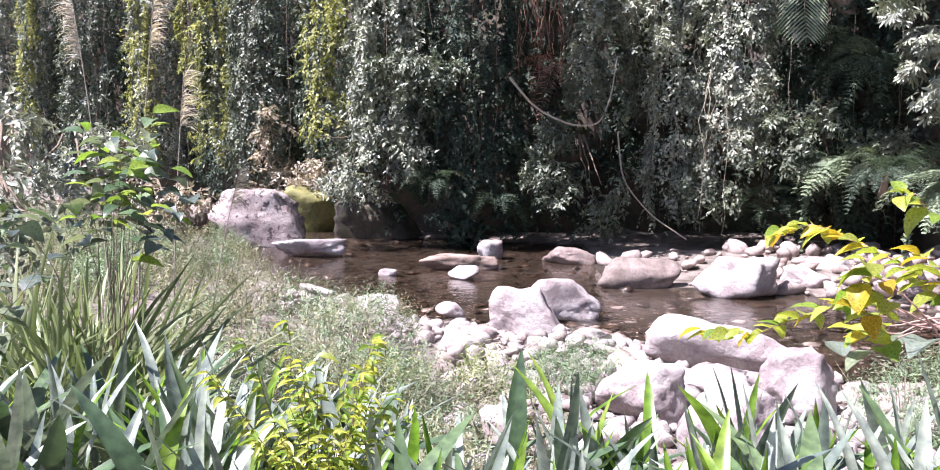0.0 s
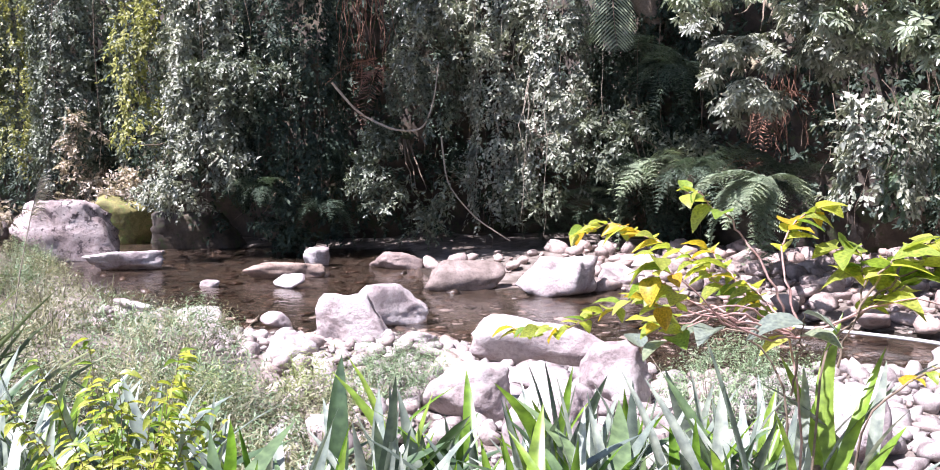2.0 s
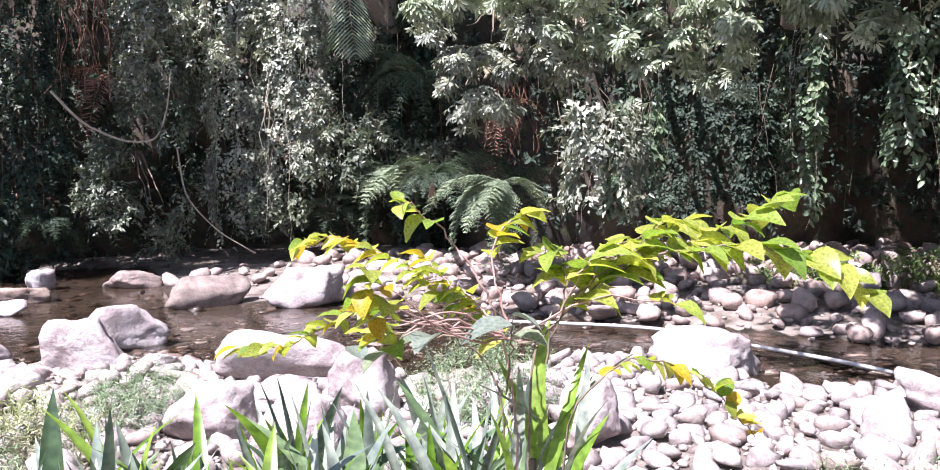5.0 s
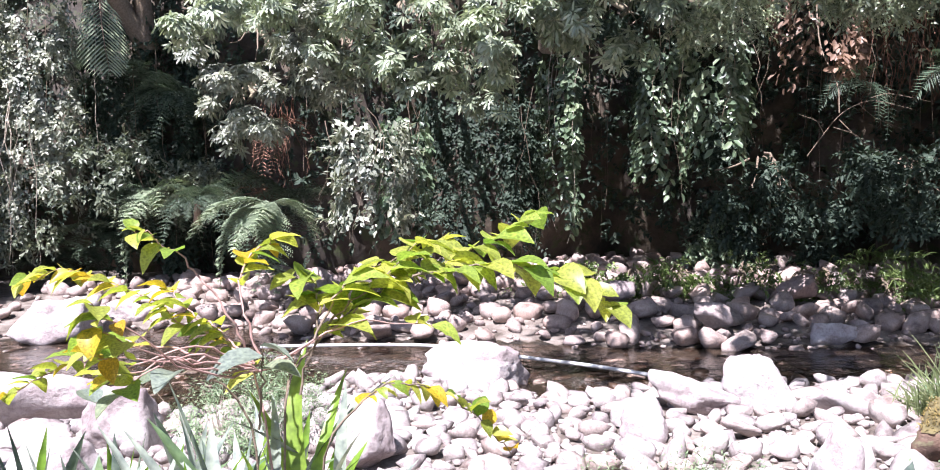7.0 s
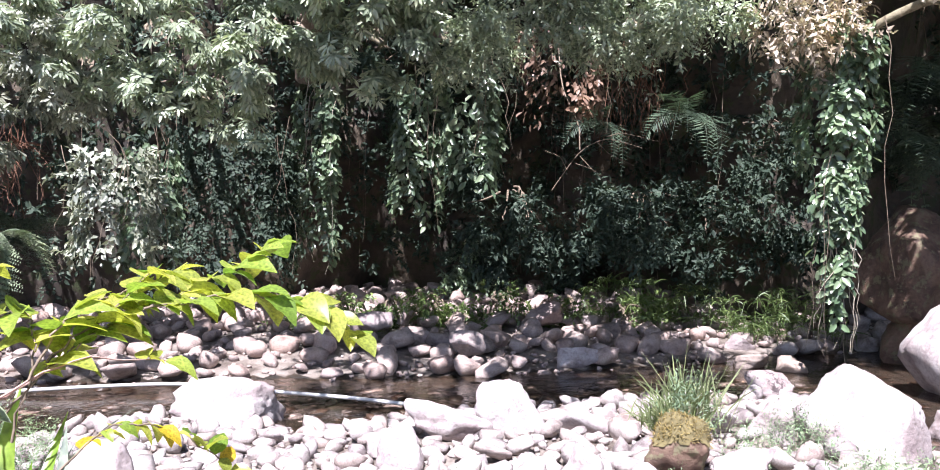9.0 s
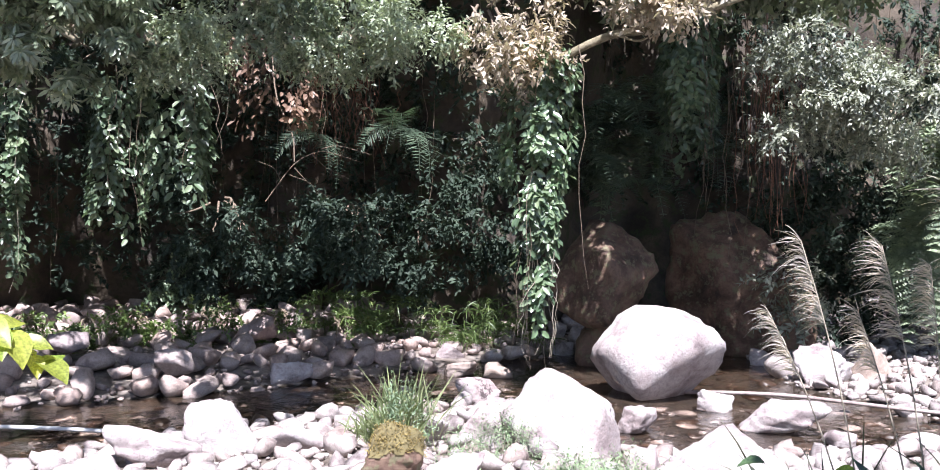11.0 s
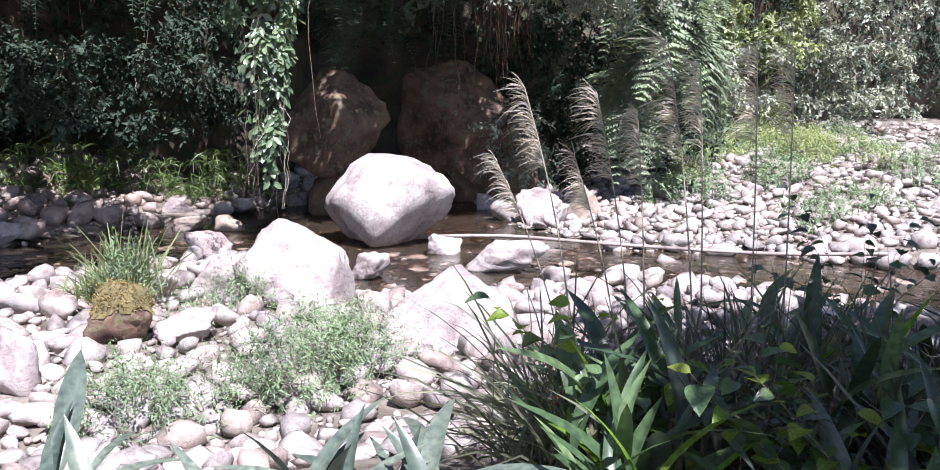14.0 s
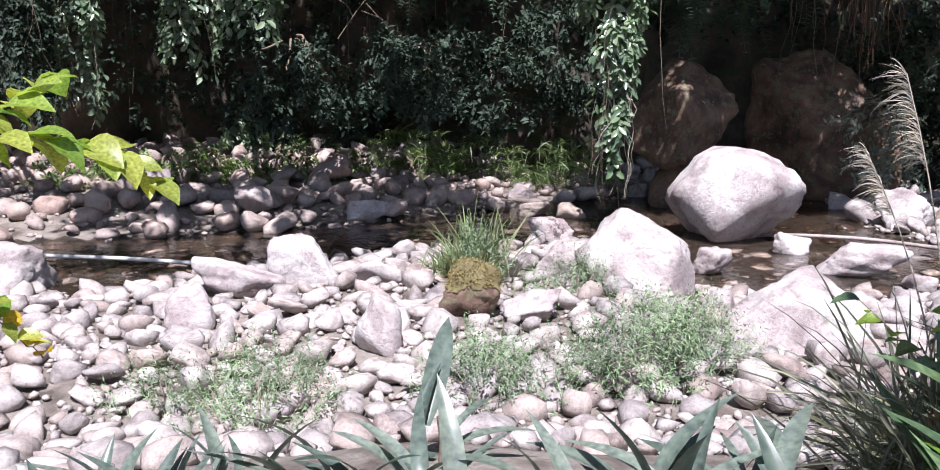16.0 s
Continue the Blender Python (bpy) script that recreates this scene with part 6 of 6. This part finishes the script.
shrub("leafy_shrub", 1.22, 1.94, 1.2, [
    ([(1.22, 1.94, 1.2), (1.22, 1.94, 1.8), (1.21, 2.01, 2.15), (1.15, 2.1, 2.21), (1.09, 2.18, 2.24), (1.05, 2.26, 2.3), (0.97, 2.35, 2.34), (0.91, 2.43, 2.37), (0.82, 2.51, 2.33)], 0.55),
    ([(1.18, 1.96, 2.16), (1.11, 1.97, 2.31), (1.05, 2.0, 2.4), (0.99, 2.02, 2.46), (0.94, 2.03, 2.48)], 0.72),
    ([(1.19, 1.95, 2.18), (1.16, 2.0, 2.33), (1.2, 2.02, 2.4), (1.28, 2.02, 2.44)], 0.5),
    ([(1.18, 1.96, 2.16), (1.08, 2.09, 2.18), (1.0, 2.22, 2.2), (0.94, 2.32, 2.18), (0.88, 2.43, 2.12), (0.8, 2.54, 2.05), (0.67, 2.65, 2.04)], 0.3),
    ([(1.18, 1.96, 2.15), (1.02, 1.95, 2.2), (0.94, 1.92, 2.2), (0.85, 1.88, 2.17)], 0.9),
    ([(1.18, 1.96, 2.16), (1.13, 2.05, 2.24), (1.09, 2.14, 2.28), (1.08, 2.22, 2.32)], 0.3)]
    + [([(1.19, 1.96, 2.14), (1.19 - 0.2 * math.sin(q), 1.98 + 0.13 * math.cos(2 * q), 2.22 + 0.04 * math.sin(3 * q)), (1.19 - 0.42 * math.sin(q), 2.05 + 0.25 * math.cos(2 * q), 2.27 + 0.1 * math.sin(5 * q))], 0.86) for q in (0.9, 1.2, 1.5, 1.8, 2.1, 4.2, 4.9)],
    "shrub with pinkish twigs and yellow-green heart-shaped leaves", 31, 0.07, (LIME, LIME, YELLOW, LIME, LIME, GREEN_SUN), RED_TWIG, gap=0.0175, droop=19)
shrub("leafy_shrub", 1.24, 1.90, 1.2, [
    ([(1.24, 1.90, 1.2), (1.22, 1.93, 2.09), (1.33, 1.93, 2.2), (1.45, 1.91, 2.28), (1.58, 1.88, 2.34), (1.7, 1.86, 2.37), (1.8, 1.84, 2.41), (1.92, 1.8, 2.47)], 0.6),
    ([(1.55, 1.84, 2.34), (1.69, 1.77, 2.36), (1.81, 1.69, 2.35), (1.92, 1.62, 2.32), (1.99, 1.57, 2.22)], 0.05),
    ([(1.3, 1.89, 2.21), (1.39, 1.92, 2.32), (1.48, 1.95, 2.35), (1.6, 1.96, 2.37), (1.74, 1.95, 2.41)], 0.25),
    ([(1.27, 1.91, 2.08), (1.33, 1.91, 2.27), (1.34, 1.95, 2.34), (1.3, 2.0, 2.35)], 0.5),
    ([(1.36, 1.93, 2.23), (1.5, 1.9, 2.34), (1.62, 1.9, 2.42)], 0.4)],
    "shrub with a dark bough and sunlit green leaves", 32, 0.092, (GREEN_SUN, LIME, LIME), TWIG, gap=0.018, droop=19, slim=1.05)
shrub("leafy_shrub", 1.2, 1.98, 1.2, [([(1.2, 1.98, 1.2), (1.19, 1.97, 2.0), (1.1, 1.99, 2.14), (1.0, 2.0, 2.16), (0.93, 2.04, 2.13), (0.86, 2.09, 2.1)], 0.84),
                                       ([(1.19, 1.97, 2.0), (1.17, 1.9, 2.15), (1.15, 1.86, 2.22)], 0.7)],
      "low twig with large grey-green heart-shaped leaves", 38, 0.12, (BLADE_GREY, WAXY), TWIG, gap=0.06)
shrub("leafy_shrub", 1.24, 1.84, 1.2, [([(1.24, 1.84, 1.2), (1.25, 1.81, 2.0), (1.39, 1.74, 2.12), (1.49, 1.7, 2.1), (1.59, 1.66, 2.03), (1.67, 1.62, 1.92)], 0.66)],
      "thin twig with small yellowing leaves", 33, 0.055, (LIME, YELLOW, GREEN_SUN), TWIG, gap=0.021, droop=30)
rng = np.random.default_rng(12)


def bush_twigs(x, y, z, n, h, spread, first=0.3):
    return [([(x + rng.normal() * 0.04, y + rng.normal() * 0.04, z), (x + (a := rng.normal() * spread) * 0.4, y + (b := rng.normal() * spread) * 0.4, z + h * 0.55), (x + a, y + b, z + h * rng.uniform(0.75, 1.05))], first) for _ in range(n)]


shrub("leafy_shrub", -0.45, 2.75, 1.1, bush_twigs(-0.45, 2.75, 1.1, 30, 0.86, 0.17), "yellow-green bushy herb with small pointed leaves", 34, 0.055, (LIME, LIME, GREEN_SUN), TWIG, gap=0.022, thick=0.003, slim=0.55)
shrub("leafy_shrub", -1.9, 4.9, 1.0, bush_twigs(-1.9, 4.9, 1.0, 16, 1.6, 0.24, 0.72), "tall broad-leaved green herb on the bank", 35, 0.14, (BLADE_GREY, GREEN_SUN, BLADE_SHADE, WAXY), TWIG, gap=0.055)
shrub("leafy_shrub", -2.3, 3.9, 1.0, bush_twigs(-2.3, 3.9, 1.0, 7, 1.2, 0.3), "broad-leaved green herb on the bank", 36, 0.14, (BLADE_GREY, BLADE_SHADE, WAXY), TWIG, gap=0.08)
shrub("leafy_shrub", 6.4, -2.4, 0.5, bush_twigs(6.4, -2.4, 0.5, 10, 1.2, 0.45), "thin-twigged dark shrub on the bank", 37, 0.10, (BLADE_SHADE, BLADE_GREY), TWIG, gap=0.09)
for q in range(7):
    a, r = radians(-36 + 5 * q), rng.uniform(3.0, 3.8)
    x, y = 0.3 + r * math.cos(a), r * math.sin(a)
    shrub("leafy_shrub", x, y, 0.9, bush_twigs(x, y, 0.9, 8, 0.75, 0.25), "dark leafy undergrowth in the bank's shade", 50 + q, 0.10, (BLADE_SHADE, BLADE_SHADE, GREEN_SUN), TWIG, gap=0.07)

flower = thing("flower_bud", 4.02, -0.24, 1.19, "small red and yellow flower bud among leaves", "flower")
for q in range(7):
    a = q * 2.4
    v, f = ribbons(np.array([[0.0, 0, -0.03]]), np.array([[math.cos(a) * 0.5, math.sin(a) * 0.5, 1.0]]), np.array([[-math.cos(a), -math.sin(a), 0.3]]), 0.06, 0.018, 0.2, 4)
    part("petal", mesh_of("petal", v, f, PETAL if q < 5 else YELLOW_PETAL, True), flower)
v, f = tubes([np.array([[0, 0, -0.5], [0.01, 0.01, -0.25], [0, 0, -0.02]])], [(0.005, 0.006)], 5)
part("stalk", mesh_of("stalk", v, f, BLADE_SHADE, True), flower, "thin green stalk")

# ---- water pipes ----


def pipe(points, r, mat, label, seed):
    p = np.array(points, float)
    t = np.linspace(0, len(p) - 1, len(p) * 6)
    line = np.stack([np.interp(t, np.arange(len(p)), p[:, c]) for c in range(3)], 1)
    for _ in range(6):
        line[1:-1] = (line[:-2] + 2 * line[1:-1] + line[2:]) / 4
    v, f = tubes([line], [(r, r)], 10)
    ob = new("water_pipe", mesh_of("water_pipe", v, f, mat, True))
    return tagged(ob, label, "pipe")


pipe([(6.2, 11.9, 0.05), (6.74, 11.17, 0.1), (7.44, 10.41, 0.12), (7.81, 9.94, 0.12), (8.0, 9.2, 0.12), (8.16, 8.54, 0.12), (8.5, 7.64, 0.1), (8.82, 6.66, 0.05), (9.0, 6.1, -0.03)], 0.024, PIPE, "white plastic water pipe lying across the stream", 1)
pipe([(13.3, 1.2, 0.02), (13.08, 0.72, 0.1), (13.02, -0.16, 0.14), (12.64, -1.36, 0.14), (12.39, -2.52, 0.14), (12.16, -3.62, 0.15), (12.15, -4.98, 0.2)], 0.025, STONE_PURPLE, "thin grey water pipe lying along the stream", 2)

# ---- cobbles ----
shapes = [rock_verts(900 + q, 2, 11.0, 8, 0.05, deep=0.62) for q in range(16)]
small_shapes = [rock_verts(930 + q, 1, 12.0, 7, 0.03, deep=0.62) for q in range(16)]
cobble_meshes = [mesh_of("cobble", v, f, COBBLE, True) for v, f in shapes]


def scatter(rng, n, x0, x1, y0, y1, size, pack=0.4):
    """Stones on the ground: place and size, kept apart by their size; the large ones first."""
    xs, ys = rng.uniform(x0, x1, n), rng.uniform(y0, y1, n)
    ws = size(rng, xs, ys, to_water(xs, ys))
    for bx, by, w, d, turn in FOOTPRINTS:
        c, e = (xs - bx) * math.cos(turn) + (ys - by) * math.sin(turn), (ys - by) * math.cos(turn) - (xs - bx) * math.sin(turn)
        ws = np.where((c / (w / 2 + ws * 0.3)) ** 2 + (e / (d / 2 + ws * 0.35)) ** 2 < 1, 0, ws)
    order = [q for q in np.argsort(-ws) if ws[q] > 0]
    found, grid = [], {}
    for q in order:
        x, y, w = float(xs[q]), float(ys[q]), float(ws[q])
        cell = (int(x // 0.5), int(y // 0.5))
        if any((x - a) ** 2 + (y - b) ** 2 < (pack * (w + t)) ** 2 for c in range(-1, 2) for d in range(-1, 2) for a, b, t in grid.get((cell[0] + c, cell[1] + d), ())):
            continue
        grid.setdefault(cell, []).append((x, y, w))
        found.append((x, y, w))
    return found


def beach_size(rng, x, y, d):
    w = 0.055 + 0.25 * rng.random(len(x)) ** 4.0
    w = np.where((np.hypot(x, y) < 6.2) | (x < 5.2) | (y > 5.0), 0.8 * w + 0.01, w)
    off = ((d < -0.1) & (rng.random(len(x)) > np.where((d > -0.9) & (x < 4) & (y > 9), 0.4, 0.05))) | (np.hypot(x - 0.2, y) < 4.4) | ((x < -0.3) & (d > 1.3)) | ((x < -0.2) & (y < 7.4)) | (x + y > 17.5)
    return np.where(off, 0, w)


def bar_size(rng, x, y, d):
    w = 0.07 + 0.40 * rng.random(len(x)) ** 3.4
    w = np.where((x > 13.5) & (y < -1.5), 0.65 * w, w)
    return np.where((x < 5.2) & (y > 15.6) & (rng.random(len(x)) < 0.85) | (d < -0.12) | ((x + y < 16.2) & (x < 12.0)) | (x > 14) & (y < -7) & (rng.random(len(x)) < 0.4), 0, w)


rng = np.random.default_rng(21)
beach = scatter(rng, 76000, -3.5, 13, -5, 14, beach_size, 0.44)
far_bar = scatter(rng, 24000, 2, 30, -13, 19, bar_size)
gravel = scatter(rng, 15000, 13, 24, -9, -0.2, lambda r, x, y, d: np.where(d < 0.05, 0, 0.05 + 0.2 * r.random(len(x)) ** 3.0))
stones = beach + [c for c in far_bar if not (13 < c[0] < 24 and -9 < c[1] < -0.2)] + gravel
stones.sort(key=lambda c: math.hypot(c[0] - 6.0, c[1] - 4.0))
heights = height(np.array([c[0] for c in stones]), np.array([c[1] for c in stones]))


def cobble_pose(c, z, rng):
    w = c[2]
    return pose(c[0], c[1], z + w * rng.uniform(0.1, 0.36), rng.uniform(-24, 24), rng.uniform(-24, 24), rng.uniform(0, 360)) @ Matrix.Diagonal((w / 2 * rng.uniform(0.9, 1.35), w / 2 * rng.uniform(0.7, 1.05), w / 2 * rng.uniform(0.42, 0.88), 1))


rng = np.random.default_rng(22)
for c, z in zip(stones[:300], heights[:300]):
    ob = new("cobble", cobble_meshes[rng.integers(16)])
    ob.parent = ground
    ob.matrix_local = cobble_pose(c, z, rng)
for mat, label, far in ((COBBLE_STUFF, "rounded pale river cobbles", False), (BAR_STUFF, "pinkish-grey cobbles of the shaded bar, bounced light in their tint", True)):
    pieces = []
    for c, z in zip(stones[300:], heights[300:]):
        if (c[0] + c[1] > 16.6 and c[1] > 4.6) != far:
            continue
        v, f = (shapes if c[2] > 0.16 else small_shapes)[rng.integers(16)]
        m = np.array(cobble_pose(c, z, rng))
        pieces.append((v @ m[:3, :3].T + m[:3, 3], f))
    v, f = joined(pieces)
    part("cobbles", mesh_of("cobbles", v, f, mat, True), ground, label, kind="stuff")

wet = scatter(np.random.default_rng(31), 16000, -9, 18, -6, 22, lambda r, x, y, d: np.where((d > 0.05) | (d < -5), 0, 0.06 + 0.22 * r.random(len(x)) ** 2.5), 0.5)
wz = height(np.array([c[0] for c in wet]), np.array([c[1] for c in wet]))
pieces = []
for c, z in zip(wet, wz):
    v, f = (shapes if c[2] > 0.16 else small_shapes)[rng.integers(16)]
    m = np.array(cobble_pose(c, min(z, -0.05 - c[2] * 0.3), rng))
    pieces.append((v @ m[:3, :3].T + m[:3, 3], f))
v, f = joined(pieces)
part("bed_stones", mesh_of("bed_stones", v, f, STONE_WET, True), ground, "brown stones under the water", kind="stuff")
